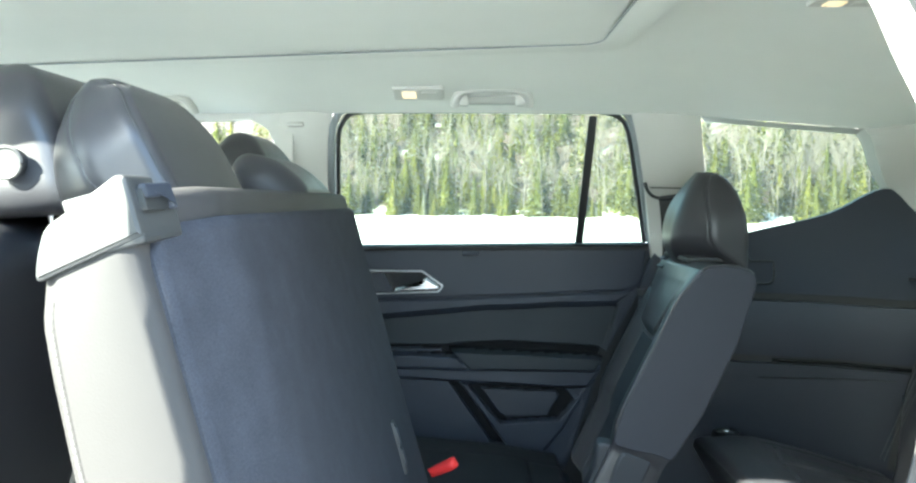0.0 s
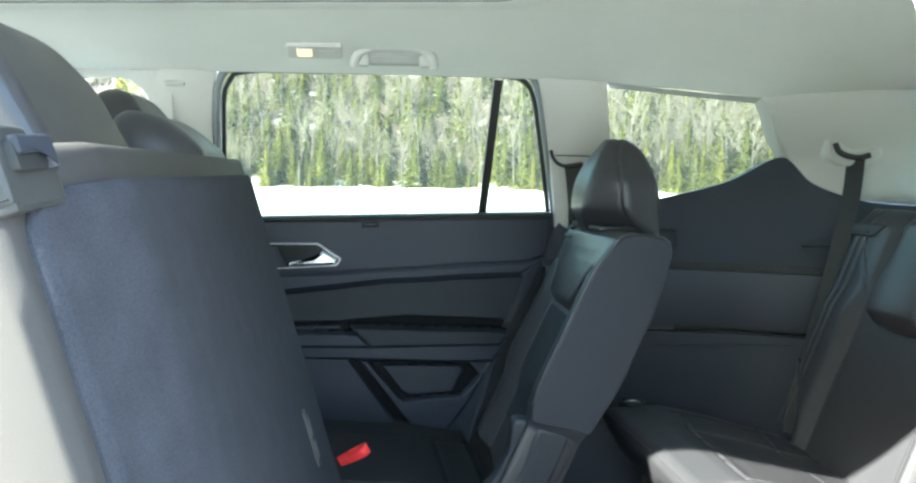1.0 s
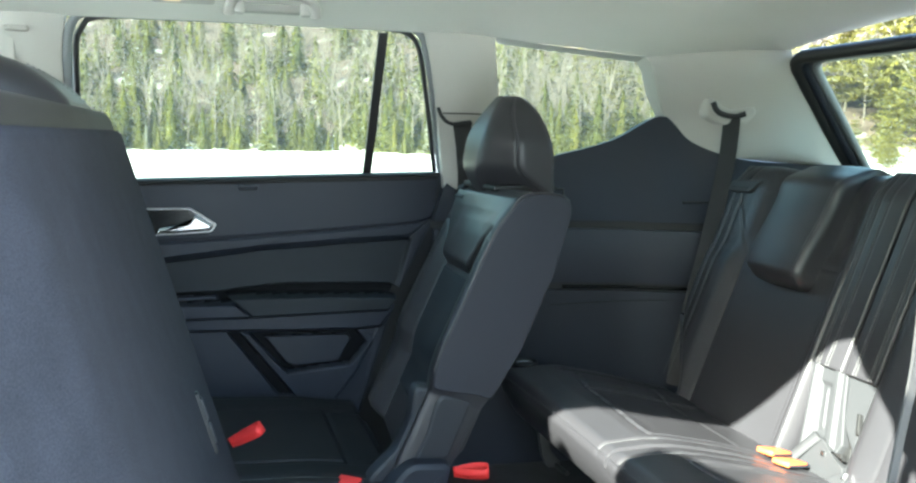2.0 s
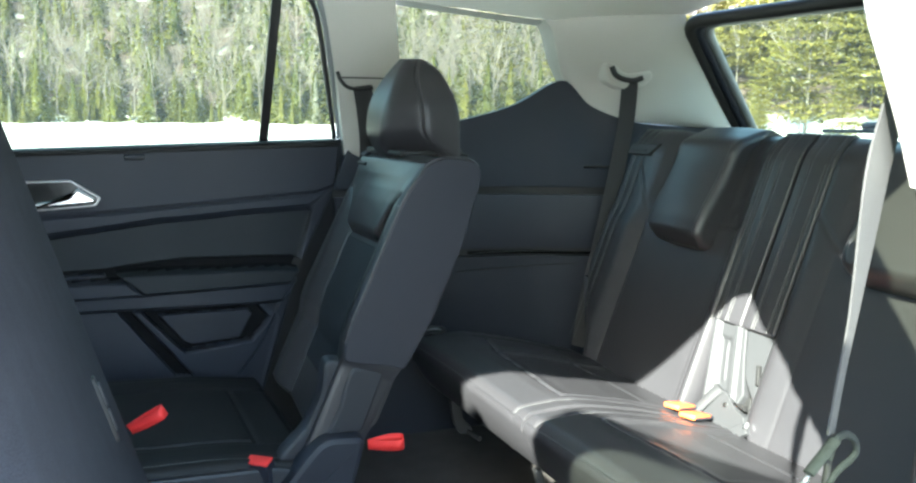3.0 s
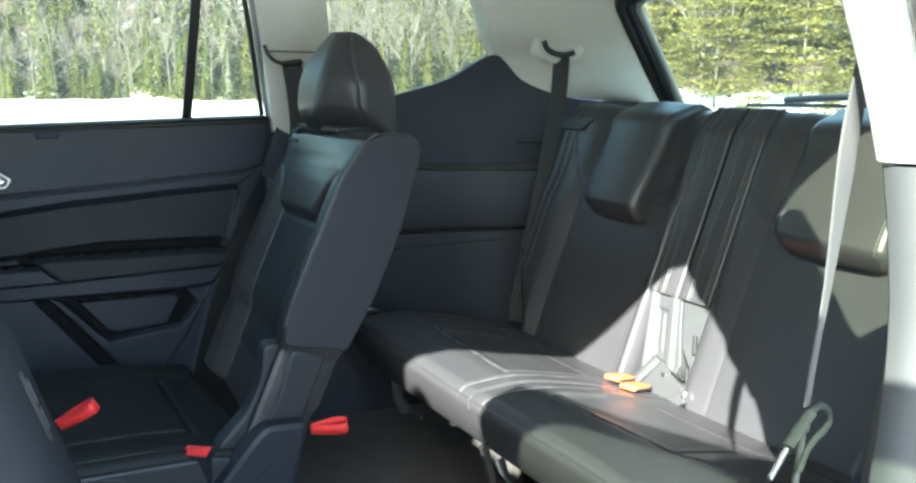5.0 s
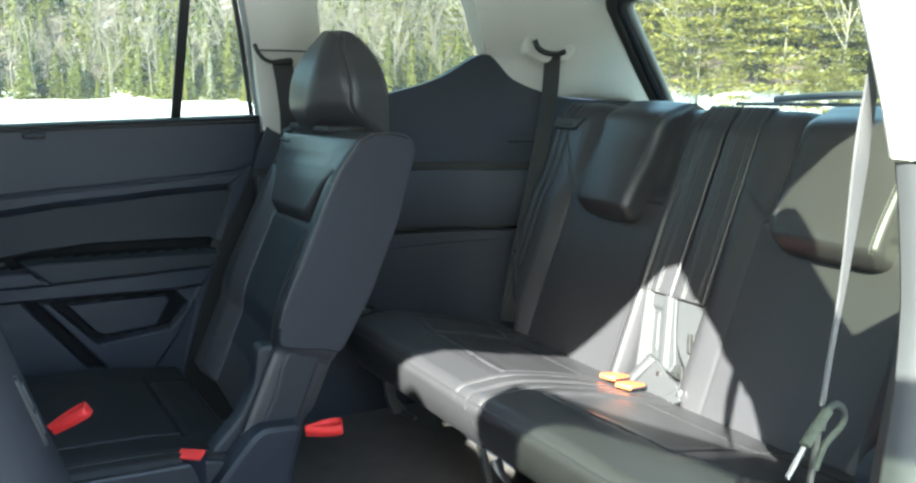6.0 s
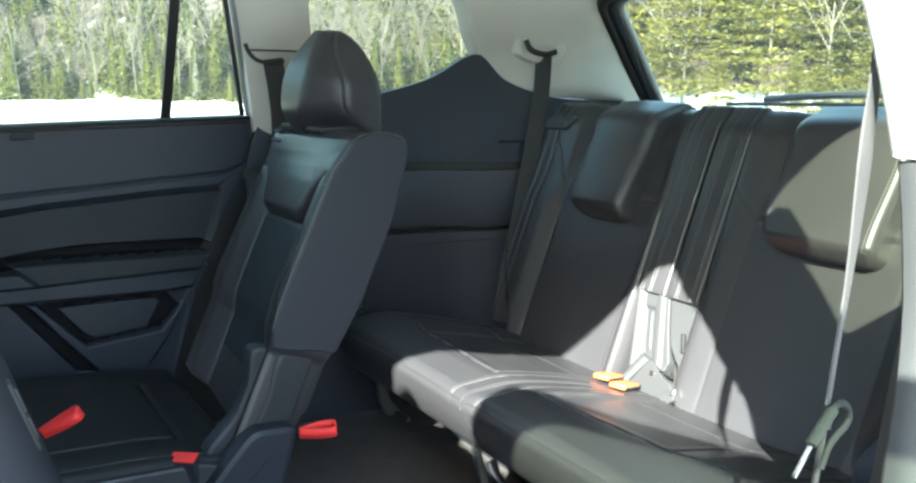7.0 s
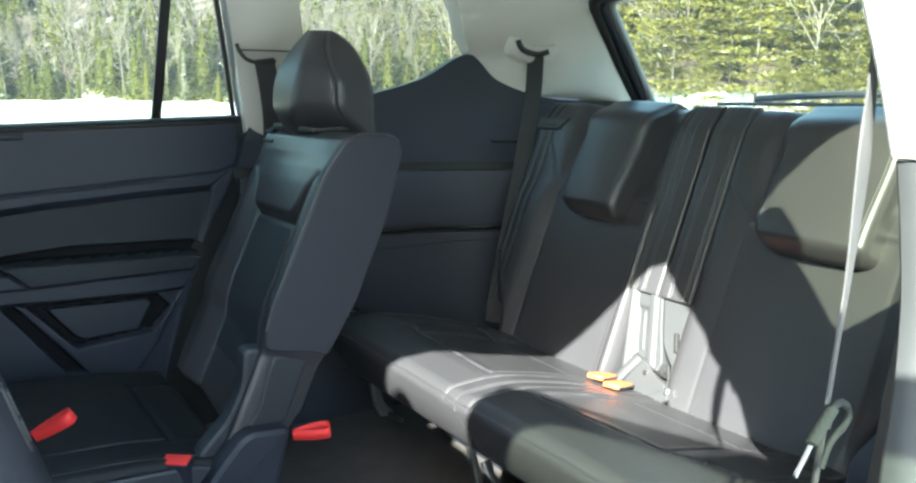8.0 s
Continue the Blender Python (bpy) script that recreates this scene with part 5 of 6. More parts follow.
def front_seats():
    for y, lab in ((0.95, "black leather front passenger seat"), (1.72, "black leather driver seat")):
        st = thing("front_seat", (-0.7, y, 0.46), lab, "car seat", "front seats")
        up, out = lean(20)
        O = Vector((-0.685, y, 0.68))
        fr = lambda a, s: 0.12 + 0.03 * math.exp(-((abs(a) - 0.2) / 0.05) ** 2)
        part("backrest", slab(O, ACROSS, up, out, round_half(0.255, 0.685, 0.10, 0.03), 0.685, fr, lambda a, s: -0.02, r=0.045, nu=36, nv=40), LEATHER, st)
        part("cushion", slab((-1.28, y, 0.60), ACROSS, (1, 0, -0.03), (0, 0, 1), round_half(0.255, 0.56, 0.02, 0, 0.06), 0.56, lambda a, s: 0.11, lambda a, s: 0.0, r=0.04, nu=24, nv=24), LEATHER, st)
        part("base", box(-1.20, -0.72, y - 0.2, y + 0.2, 0.45, 0.61, 0.02), PLASTIC, st)
        hr = headrest(st, (-0.385 if y < 1 else -0.352, y, 1.345), -4, 0.145, 0.178 if y < 1 else 0.165, 0.15, edge=0.024)
        if y < 1:
            part("button", tube([(-0.446, y - 0.138, 1.398), (-0.446, y - 0.152, 1.398)], 0.016, 24, count=3), GREYPLASTIC, hr, "round grey headrest button")
            part("button_ring", tube([Vector((-0.446 + 0.0165 * math.cos(g), y - 0.1515, 1.398 + 0.0165 * math.sin(g))) for g in [2 * math.pi * k / 28 for k in range(28)]], 0.0022, 6, closed=True), GREYPLASTIC, hr)


front_seats()


def near_second_seat():
    seat = thing("second_row_seat", (-0.1, 1.05, 0.46), "wide second-row seat tipped forward, its back covered in dark carpet", "car seat", "second-row seats")
    up, out = lean(-15.2)
    O = Vector((0.032, 1.05, 0.55))
    H, w = 0.858, 0.470
    pt = lambda a, s, d: O + ACROSS * a + up * s + out * d
    wrap = lambda a: 0.032 * sm(0.33, 0.47, -a) + 0.010 * sm(0.40, 0.47, a)
    fr = lambda a, s: float(np.interp(s, (0.0, 0.60, 0.65, 0.73, 0.772, 0.804, 0.844, 0.858), (0.144, 0.144, 0.142, 0.136, 0.131, 0.119, 0.100, 0.088)))
    part("backrest", slab(O, ACROSS, up, out, round_half(w, H, 0.05, 0.0), H, fr, lambda a, s: 0.006 + wrap(a), r=0.016, nu=80, nv=70), VINYL, seat, "dark vinyl backrest edges")
    Hc = 0.815
    part("carpet_back", slab(pt(-0.001, 0.01, 0), ACROSS, up, out, round_half(0.453, Hc, 0.035, 0.0), Hc, lambda a, s: 0.012 + wrap(a - 0.001), lambda a, s: -0.002 + wrap(a - 0.001), r=0.005, nu=60, nv=50), CARPET, seat, "dark blue-grey carpet back panel")
    # corner bracket with a release lever
    loc = lambda u, v, d: pt(u, v, d + wrap(u))
    br = part("release_bracket", plate(rounded([(-0.4725, 0.812), (-0.416, 0.813), (-0.416, 0.853), (-0.455, 0.8605), (-0.4725, 0.8605)], 0.004, 3), -0.004, 0.05, 0.004, place=loc), GREYPLASTIC, seat, "grey plastic corner bracket")
    part("release_recess", plate(rounded([(-0.466, 0.836), (-0.433, 0.836), (-0.433, 0.857), (-0.466, 0.857)], 0.005, 3), -0.0095, 0.0, 0.001, place=loc), BLACK, br, "dark recess")
    part("release_lever", plate(rounded([(-0.464, 0.846), (-0.434, 0.847), (-0.431, 0.836), (-0.426, 0.836), (-0.428, 0.858), (-0.466, 0.858)], 0.003, 3), -0.0125, -0.007, 0.002, place=loc), PLASTIC2, br, "dark release lever")
    sidecap = [(0.028, 0.818), (0.034, 0.817), (0.121, 0.803), (0.114, 0.823), (0.102, 0.844), (0.082, 0.851), (0.036, 0.869), (0.028, 0.866)]
    part("side_cap", plate(rounded(sidecap, 0.008, 3), -0.4745, -0.425, 0.004, place=lambda u, v, d: pt(d, v, u)), GREYPLASTIC, seat, "grey plastic shoulder cap")
    part("stitching", stitches([pt(-w - 0.0008, s, fr(0, s) - 0.012) for s in (0.2, 0.35, 0.5, 0.65, 0.72, 0.77, 0.79)], r=0.0006), THREAD, seat)
    # slot low in the carpet, pull loop at the foot
    sl = part("slot_bezel", plate(rounded([(0.185, 0.378), (0.202, 0.378), (0.202, 0.468), (0.185, 0.468)], 0.005, 3), -0.006, 0.01, 0.002, place=lambda u, v, d: pt(u, v, d)), BLACK, seat, "dark slot bezel in the carpet")
    for v0, v1 in ((0.392, 0.421), (0.426, 0.458)):
        part("slot", plate(rounded([(0.188, v0), (0.199, v0), (0.199, v1), (0.188, v1)], 0.002, 3), -0.0085, 0.01, 0.001, place=lambda u, v, d: pt(u, v, d)), SEATBLACK, sl)
    strap_loop("pull_strap", (-0.040, 1.515, 0.822), (0.010, 1.492, 0.852), 0.018, 0.020, RED, seat, "red webbing pull loop", up=(0.35, 0.9, 0.1))
    # folded cushion in front and feet
    part("cushion", slab((-0.52, 1.05, 0.62), ACROSS, (1, 0, 0.05), (0, 0, 1), round_half(0.46, 0.46, 0.02, 0, 0.06), 0.46, lambda a, s: 0.12, lambda a, s: 0.0, r=0.04, nu=24, nv=24), LEATHER, seat)
    part("base", box(-0.45, 0.0, 0.66, 1.46, 0.455, 0.63, 0.02), PLASTIC, seat, "dark seat base")
    deep_headrest(seat, (-0.236, 0.872, 1.345), -27, 0.124, 0.190, depth=0.145)
    hc = headrest(seat, (-0.195, 1.290, 1.352), -29, 0.125, 0.132, 0.130, posts=False)
    cu, co = lean(-29)
    for sq in (0.020, 0.026):
        part("stitching", stitches([Vector((-0.195, 1.290 + a, 1.352)) + cu * sq - co * 0.0005 for a in (-0.10, -0.05, 0.0, 0.05, 0.10)], pitch=0.0065, r=0.0006), THREAD, hc)
    part("stitching", stitches([Vector((-0.195, 1.330, 1.352)) + cu * q + co * (0.42 * 0.13 * (q / 0.132) ** 2.2 - 0.0006) for q in (0.03, 0.05, 0.07, 0.09, 0.11)], pitch=0.0065, r=0.0006), THREAD, hc)
    return seat


near_second_seat()


CUSHION_X = (0.57, 0.66, 0.70, 0.742, 0.828, 0.935, 1.02, 1.10)
CUSHION_Z = (0.803, 0.8035, 0.799, 0.790, 0.768, 0.734, 0.710, 0.69)


def cushion_z(x):
    return ramp(x, CUSHION_X, CUSHION_Z)


def third_row():
    up, out = lean(22)
    made = {}
    H = 0.674
    pt = lambda y, s, d: Vector((0.985, y, 0.655)) + up * s + out * d
    roll = lambda s: 0.022 * sm(H - 0.08, H, s) ** 1.5
    for side in ("far", "near"):
        sg = 1 if side == "far" else -1
        if sg > 0:
            y_in, edge, i0, i1, sb, sa, y_out = 1.346, 1.413, 1.443, 1.733, 1.818, 1.850, 1.885
            seams, hy0, hy1, mid = (1.384, 1.408), 1.496, 1.676, 1.335
        else:
            y_in, edge, i0, i1, sb, sa, y_out = 1.340, 1.277, 1.198, 0.902, 0.852, 0.820, 0.785
            seams, hy0, hy1, mid = (1.315, 1.279), 0.940, 1.156, 1.332
        seat = thing("third_row_seat", (0.9, (y_in + y_out) / 2, 0.46), "black leather third-row seat" + (" in full shade against the quarter panel" if sg > 0 else " partly lit through tinted glass"), "car seat", "third-row seats")
        made[side] = seat
        qi = lambda y: sg * (y - i0)      # outboard of the panel's inner edge
        qo = lambda y: sg * (y - i1)      # outboard of the panel's outer edge
        wb = abs(i0 - edge)

        def front(y, s):
            low = 1 - sm(0.40, 0.47, s)
            d = (0.010 if sg > 0 else 0.006) * sm(0.012, -0.6 * wb, qi(y)) * (0.25 + 0.75 * low) - 0.008 * sm(-0.55 * wb, -1.05 * wb, qi(y)) * low
            d += (0.020 * sm(-0.004, 0.045, qo(y)) - 0.010 * sm(0.06, 0.15, qo(y))) * (0.35 + 0.65 * low)
            soft = 1.0 if sg > 0 else 0.45
            d += (groove(qi(y), 0.004, 0.0025) + groove(qo(y), 0.004, 0.003)) * low * soft
            for k in (sb, sa):
                d += groove(y - k, 0.0045, 0.003) * soft
            d += groove(s - 0.447, 0.003, 0.005) * (1 if qi(y) > 0 and qo(y) < 0 else 0)
            if qi(y) <= 0:      # yoke seam, slanting up to the middle band
                d += groove((s - 0.447 + 0.88 * qi(y)) * 0.75, 0.0042, 0.003)
            if qo(y) >= 0 and s > 0.40:
                d += groove((s - 0.447 - 1.4 * qo(y)) * 0.6, 0.0042, 0.003) * (1 if qo(y) < 0.085 else 0)
            d -= 0.012 * sm(0.44, 0.50, s) * sm(-0.02, 0.03, qi(y)) * sm(0.02, -0.03, qo(y))
            return d - roll(s)
        corner = lambda s: 0.050 * (1 - math.sqrt(max(0.0, 1 - max(0.0, 1 - (s - 0.045) / 0.075) ** 2))) if s > 0.045 else 0.05
        inner = lambda s: edge - (corner(s) if sg < 0 else -corner(s) * 0.15)
        outer = lambda s: y_out - sg * 0.105 * sm(0.30, 0.07, s)
        lo, hi = (inner, outer) if sg > 0 else (outer, inner)
        part("backrest", pad(pt(0, 0, 0), ACROSS, up, out, lo, hi, H, front, lambda a, s: -0.105, r=0.026, nu=190, nv=150), LEATHER, seat, "black leather backrest with paired seams")
        # the stitched band along the inboard edge, ending above the hinge cover
        s0 = 0.255
        band = lambda a, s: 0.003 - roll(s + s0) + 0.002 * math.sin(math.pi * min(1, abs(a - y_in) / abs(edge - y_in))) + sum(groove(a - k, 0.003, 0.0014) for k in seams)
        b0, b1 = sorted((y_in, edge + sg * 0.012))
        bnd = part("centre_band", pad(pt(0, s0, 0), ACROSS, up, out, lambda s: b0, lambda s: b1, H - s0, band, lambda a, s: -0.10, r=0.008, nu=64, nv=60, rim=(1.5, 1.5, 1.5, 0.5)), LEATHER, seat, "black leather band with twin stitched seams")
        for k in seams:
            for dk in (-0.0035, 0.0035):
                line = [pt(k + dk, s, band(k + dk, s - s0) + 0.0006) for s in [s0 + 0.004 + (0.60 - s0) * i / 12 for i in range(13)]]
                part("stitching", stitches(line, pitch=0.0065, r=0.0006), THREAD, bnd)
        for k in (sb + sg * 0.004, sa - sg * 0.004):
            line = [pt(k, s, front(k, s) + 0.0008) for s in [0.10 + 0.50 * i / 12 for i in range(13)]]
            part("stitching", stitches(line, pitch=0.0065, r=0.0006), THREAD, seat)
        k = edge + sg * 0.006
        line = [pt(k, s, front(k, s) + 0.001) for s in [0.27 + 0.23 * i / 10 for i in range(11)]]
        part("stitching", stitches(line, pitch=0.0065, r=0.0005), THREAD, seat)

        # cushion: high in front, falling towards the backrest
        c_out = 1.860 if sg > 0 else 0.808
        p0 = 1.392 if sg > 0 else 1.264        # inner edge of the seat panel
        p1 = 1.668 if sg > 0 else 0.996
        c1 = 1.370 if sg > 0 else 1.300        # welt beside the gap
        CL = 0.45
        X0 = 0.572

        def ctop(y, s):
            x = X0 + s
            z = cushion_z(x) - 0.655 + 0.004 * math.sin(math.pi * min(1, max(0, sg * (y - mid) / 0.53)))
            z += groove(y - c1, 0.003, 0.0035)
            q0, q1 = sg * (y - p0), sg * (y - p1)
            fl = 0.688 + 0.018 * sm(0.0, 0.30, q0) + 0.25 * max(0.0, q1)
            if q0 > 0:
                z += groove(x - fl, 0.003, 0.0045) * (1 if q1 < 0.105 else 0)
                z -= 0.004 * sm(fl, fl + 0.03, x) * sm(0, 0.02, q0) * sm(0, -0.02, q1)
            if x > fl:
                z += groove(q0, 0.003, 0.004) + groove(q1, 0.003, 0.005)
                z += groove(x - 0.905 - 0.25 * max(0, q1), 0.003, 0.004) * (1 if q0 > 0.02 else 0)
            z += 0.006 * sm(0.0, 0.05, q1) * sm(0.62, 0.72, x)
            z += groove(q1 - 0.125, 0.003, 0.004) * sm(0.70, 0.72, x)
            return z
        b0, b1 = sorted((mid, c_out))
        lean_in = lambda p: Vector((p.x + 0.055 * sm(0.775, 0.665, p.z) * sm(0.76, 0.60, p.x), p.y, p.z))
        rim = (4.5, 1, 1, 1) if sg > 0 else (1, 4.5, 1, 1)
        cush = part("cushion", pad((X0, 0, 0.655), ACROSS, (1, 0, 0), (0, 0, 1), lambda s: b0, lambda s: b1, CL, ctop, lambda a, s: 0.012 + 0.02 * s, r=0.028, nu=130, nv=110, bow=lean_in, rim=rim), LEATHER, seat, "black leather seat cushion")
        drop = lambda s: 0.0 if s > 0.028 else 0.028 - math.sqrt(max(0.0, 0.028 ** 2 - (0.028 - s) ** 2))
        for k in (c1, p0):
            line = [Vector((X0 + s, k, 0.655 + ctop(k, s) - drop(s) + 0.0012)) for s in (([0.004, 0.010] if k != p0 else []) + [0.02, 0.04, 0.06, 0.08, 0.1] * (k != p0) + [0.125, 0.16, 0.2, 0.25, 0.3, 0.36, 0.40])]
            part("stitching", stitches(line, pitch=0.0065, r=0.00045), THREAD, cush)
        # piped seam along the front edge
        ys = [mid + sg * (0.006 + (abs(c_out - mid) - 0.04) * i / 14) for i in range(15)]
        part("piping", tube([Vector((X0 + 0.0045, y, 0.655 + ctop(y, 0.0045) - drop(0.0045))) for y in ys], 0.002, 6, count=70), LEATHER, cush)

        # head restraint: a deep pad hooked over the backrest
        hc, hw, hh = (hy0 + hy1) / 2, (hy1 - hy0) / 2, 0.298
        HS = 0.388
        rnd = lambda s, r: r - math.sqrt(max(0.0, r * r - max(0.0, r - s) ** 2))
        hf = lambda a, s: 0.060 - 0.020 * sm(0.04, 0.20, s) - 0.062 * sm(hh - 0.085, hh, s) ** 1.6 - 0.010 * ((a - hc) / hw) ** 2 - 0.020 * sm(0.03, 0.0, s)
        pd = part("headrest", pad(pt(0, HS, 0), ACROSS, up, out, lambda s: hy0 + rnd(s, 0.022) - 0.004 * s / hh, lambda s: hy1 - rnd(s, 0.055) + 0.010 * s / hh, hh, hf, lambda a, s: -0.125, r=0.020, nu=80, nv=80, rim=(1.3, 0.9, 1, 0.9)), LEATHER, seat,
                  "folding black leather head restraint")
        for dk in (0.0, 0.0045):
            line = [pt(hy0 + 0.0125 + dk - 0.004 * s / hh, HS + s, hf(hy0 + 0.0125, s) - 0.0008 + 0.4 * dk) for s in (0.020, 0.03, 0.05, 0.08, 0.12, 0.16, 0.20, 0.235, 0.255)]
            part("stitching", stitches(line, pitch=0.0065, r=0.0007), THREAD, pd)
        line = [pt(hy1 - 0.016 + 0.010 * s / hh, HS + s, hf(hy1 - 0.016, s) - 0.002) for s in (0.06, 0.08, 0.12, 0.16, 0.20, 0.235)]
        part("seam", tube(line, 0.0012, 6, count=30), BLACK, pd)
        part("under_frame", box(0.86, 1.03, min(mid, c_out) + 0.05, max(mid, c_out) - 0.05, 0.47, 0.68, 0.01), PLASTIC, seat, "dark plastic under-frame")
        part("back_shell", box(1.10, 1.12, min(y_in, y_out) + 0.02, max(y_in, y_out) - 0.02, 0.50, 0.72, 0.004), PLASTIC, seat)
        # steel leg under the front edge
        ly = 1.755 if sg > 0 else 0.915
        leg = part("leg", plate(rounded([(0.628, 0.70), (0.650, 0.70), (0.662, 0.628), (0.688, 0.598), (0.684, 0.588), (0.655, 0.592), (0.640, 0.622)], 0.004, 3), ly - 0.006, ly + 0.006, 0.002), DARKSTEEL, seat, "dark steel seat leg")
        part("foot_bar", tube([(0.676, ly, 0.594), (0.678, ly - 0.03, 0.594), (0.680, ly - 0.055, 0.595)], 0.0055, 8), DARKSTEEL, leg)
    far, near = made["far"], made["near"]
    leg = part("middle_leg", plate(rounded([(-0.008, 0.0), (0.008, 0.0), (0.008, 0.235), (-0.008, 0.235)], 0.003, 3), 0.0, 0.012, 0.003, place=lambda u, v, d: (0.652 - v * 0.22 + d, 1.338 + u, 0.462 + v)), DARKSTEEL, near, "steel seat leg")
    part("leg_slot", plate([(-0.003, 0.02), (0.003, 0.02), (0.003, 0.215), (-0.003, 0.215)], -0.0008, 0.004, 0.0004, place=lambda u, v, d: (0.652 - v * 0.22 + d, 1.338 + u, 0.462 + v)), BLACK, leg)
    part("leg_bracket", tube([(0.625, 1.318, 0.675), (0.628, 1.306, 0.655), (0.64, 1.298, 0.63), (0.66, 1.30, 0.60)], 0.012, 10, flat=0.5), DARKSTEEL, leg)
    # release on the far shoulder
    bz = part("release_bezel", plate(rounded([(1.789, 0.600), (1.868, 0.600), (1.872, 0.630), (1.764, 0.634)], 0.004, 3), 0.012, -0.03, 0.003, place=lambda u, v, d: pt(u, v - 0.012, d - roll(v) + 0.004)), GREYPLASTIC, far, "dark release bezel")
    part("release_slot", plate(rounded([(1.800, 0.608), (1.860, 0.608), (1.862, 0.613), (1.802, 0.613)], 0.002, 2), 0.0135, 0.0, 0.001, place=lambda u, v, d: pt(u, v - 0.012, d - roll(v) + 0.004)), BLACK, bz)
    # plates and hinge between the two backrests
    seam_y = lambda s: ramp(s, (0.06, 0.112, 0.132, 0.20, 0.255), (1.300, 1.297, 1.291, 1.318, 1.336))
    left_y = lambda s: ramp(s, (0.06, 0.08, 0.143, 0.197, 0.253), (1.372, 1.376, 1.390, 1.403, 1.416))
    ridge = lambda s: ramp(s, (0.12, 0.255), (1.318, 1.358))

    def cover(a, s):
        s += 0.07
        d = -0.006 + 0.007 * sm(0.011, 0.005, abs(a - ridge(s)))
        k = (a - ridge(s) - 0.014) / 0.030
        d -= 0.006 * sm(0.0, 0.12, k) * sm(1.05, 0.9, k) * sm(0.128, 0.136, s) * sm(0.232, 0.222, s)
        d += 0.0025 * sm(0.004, 0.0015, abs(k - 0.5) * 0.03) * sm(0.14, 0.15, s) * sm(0.225, 0.21, s)
        return d + 0.010 * sm(0.018, 0.006, left_y(s) - a)
    gp = part("hinge_cover", pad(pt(0, 0.07, 0), ACROSS, up, out, lambda s: seam_y(s + 0.07) + 0.002, lambda s: left_y(s + 0.07), 0.188, cover, lambda a, s: -0.03, r=0.003, nu=90, nv=60), COVER, far, "grey plastic cover between the backrests")
    part("hinge_cover", pad(pt(0, 0.088, 0), ACROSS, up, out, lambda s: ramp(s + 0.088, (0.09, 0.138, 0.186, 0.192, 0.255), (1.244, 1.258, 1.268, 1.262, 1.262)), lambda s: seam_y(s + 0.088) - 0.003 - 0.03 * sm(0.09, 0.02, s), 0.166,
         lambda a, s: -0.004 + 0.004 * sm(0.10, 0.05, s), lambda a, s: -0.03, r=0.003, nu=30, nv=40), COVER, near, "grey plastic cover between the backrests")
    F = lambda name, pts, d0, d1, m, par, lab="", r=0.003: part(name, plate(rounded(pts, r, 3), d0, d1, 0.0015, place=lambda u, v, d: pt(u, v, d)), m, par, lab)
    F("split", [(1.345, 0.258), (1.322, 0.258), (1.270, 0.075), (1.300, 0.075)], -0.022, -0.035, BLACK, gp, "dark gap between the covers")
    F("gap", [(1.298, 0.112), (1.274, 0.117), (1.267, 0.106)], 0.009, -0.004, BLACK, gp, "dark gap by the hinge", 0.001)
    F("gap", [(1.277, 0.196), (1.271, 0.197), (1.258, 0.160), (1.265, 0.160)], 0.006, -0.004, BLACK, gp, "dark slot by the hinge", 0.001)
    hg = F("hinge", [(1.345, 0.130), (1.322, 0.126), (1.285, 0.102), (1.262, 0.096), (1.252, 0.066), (1.290, 0.055), (1.345, 0.060), (1.376, 0.076)], 0.008, -0.02, COVER, far, "grey hinge bracket", 0.006)
    part("strut", tube([pt(1.337, 0.130, 0.010), pt(1.350, 0.106, 0.014), pt(1.368, 0.072, 0.018)], 0.011, 10, flat=0.55, normal=tuple(out)), COVER, hg)
    part("bolt", tube([pt(1.311, 0.103, 0.008), pt(1.311, 0.103, 0.013)], 0.0045, 10, count=2), STEEL, hg)
    F("fold", [(1.284, 0.062), (1.252, 0.090), (1.238, 0.070), (1.262, 0.052)], 0.016, 0.004, COVER, hg, "", 0.002)
    part("bolt", tube([pt(1.247, 0.088, 0.012), pt(1.244, 0.078, 0.018)], 0.0045, 8, count=2), STEEL, hg)
    return made


third_row()


part("hook_cover", tube([(0.775, 2.098, 1.200), (0.835, 2.092, 1.200), (0.842, 2.092, 1.192), (0.842, 2.089, 1.158), (0.830, 2.089, 1.142), (0.80, 2.092, 1.141)], 0.0032, 6, count=40), BLACK, wall_far, "black outline of a hook cover")
part("panel_line", tube([(0.80, 2.072, 0.893), (0.90, 2.055, 0.896), (1.0, 2.034, 0.899), (1.12, 1.985, 0.903)], 0.0014, 6, count=30), BLACK, wall_far, "thin joint under the ledge")
part("vent_slot", tube([(1.150, 2.004, 1.164), (1.19, 1.987, 1.164), (1.23, 1.966, 1.164)], 0.004, 6), BLACK, wall_far, "small dark slot")
part("belt_adjuster", box(-0.455, -0.408, 2.088, 2.12, 1.556, 1.568, 0.005), TRIM, wall_far)


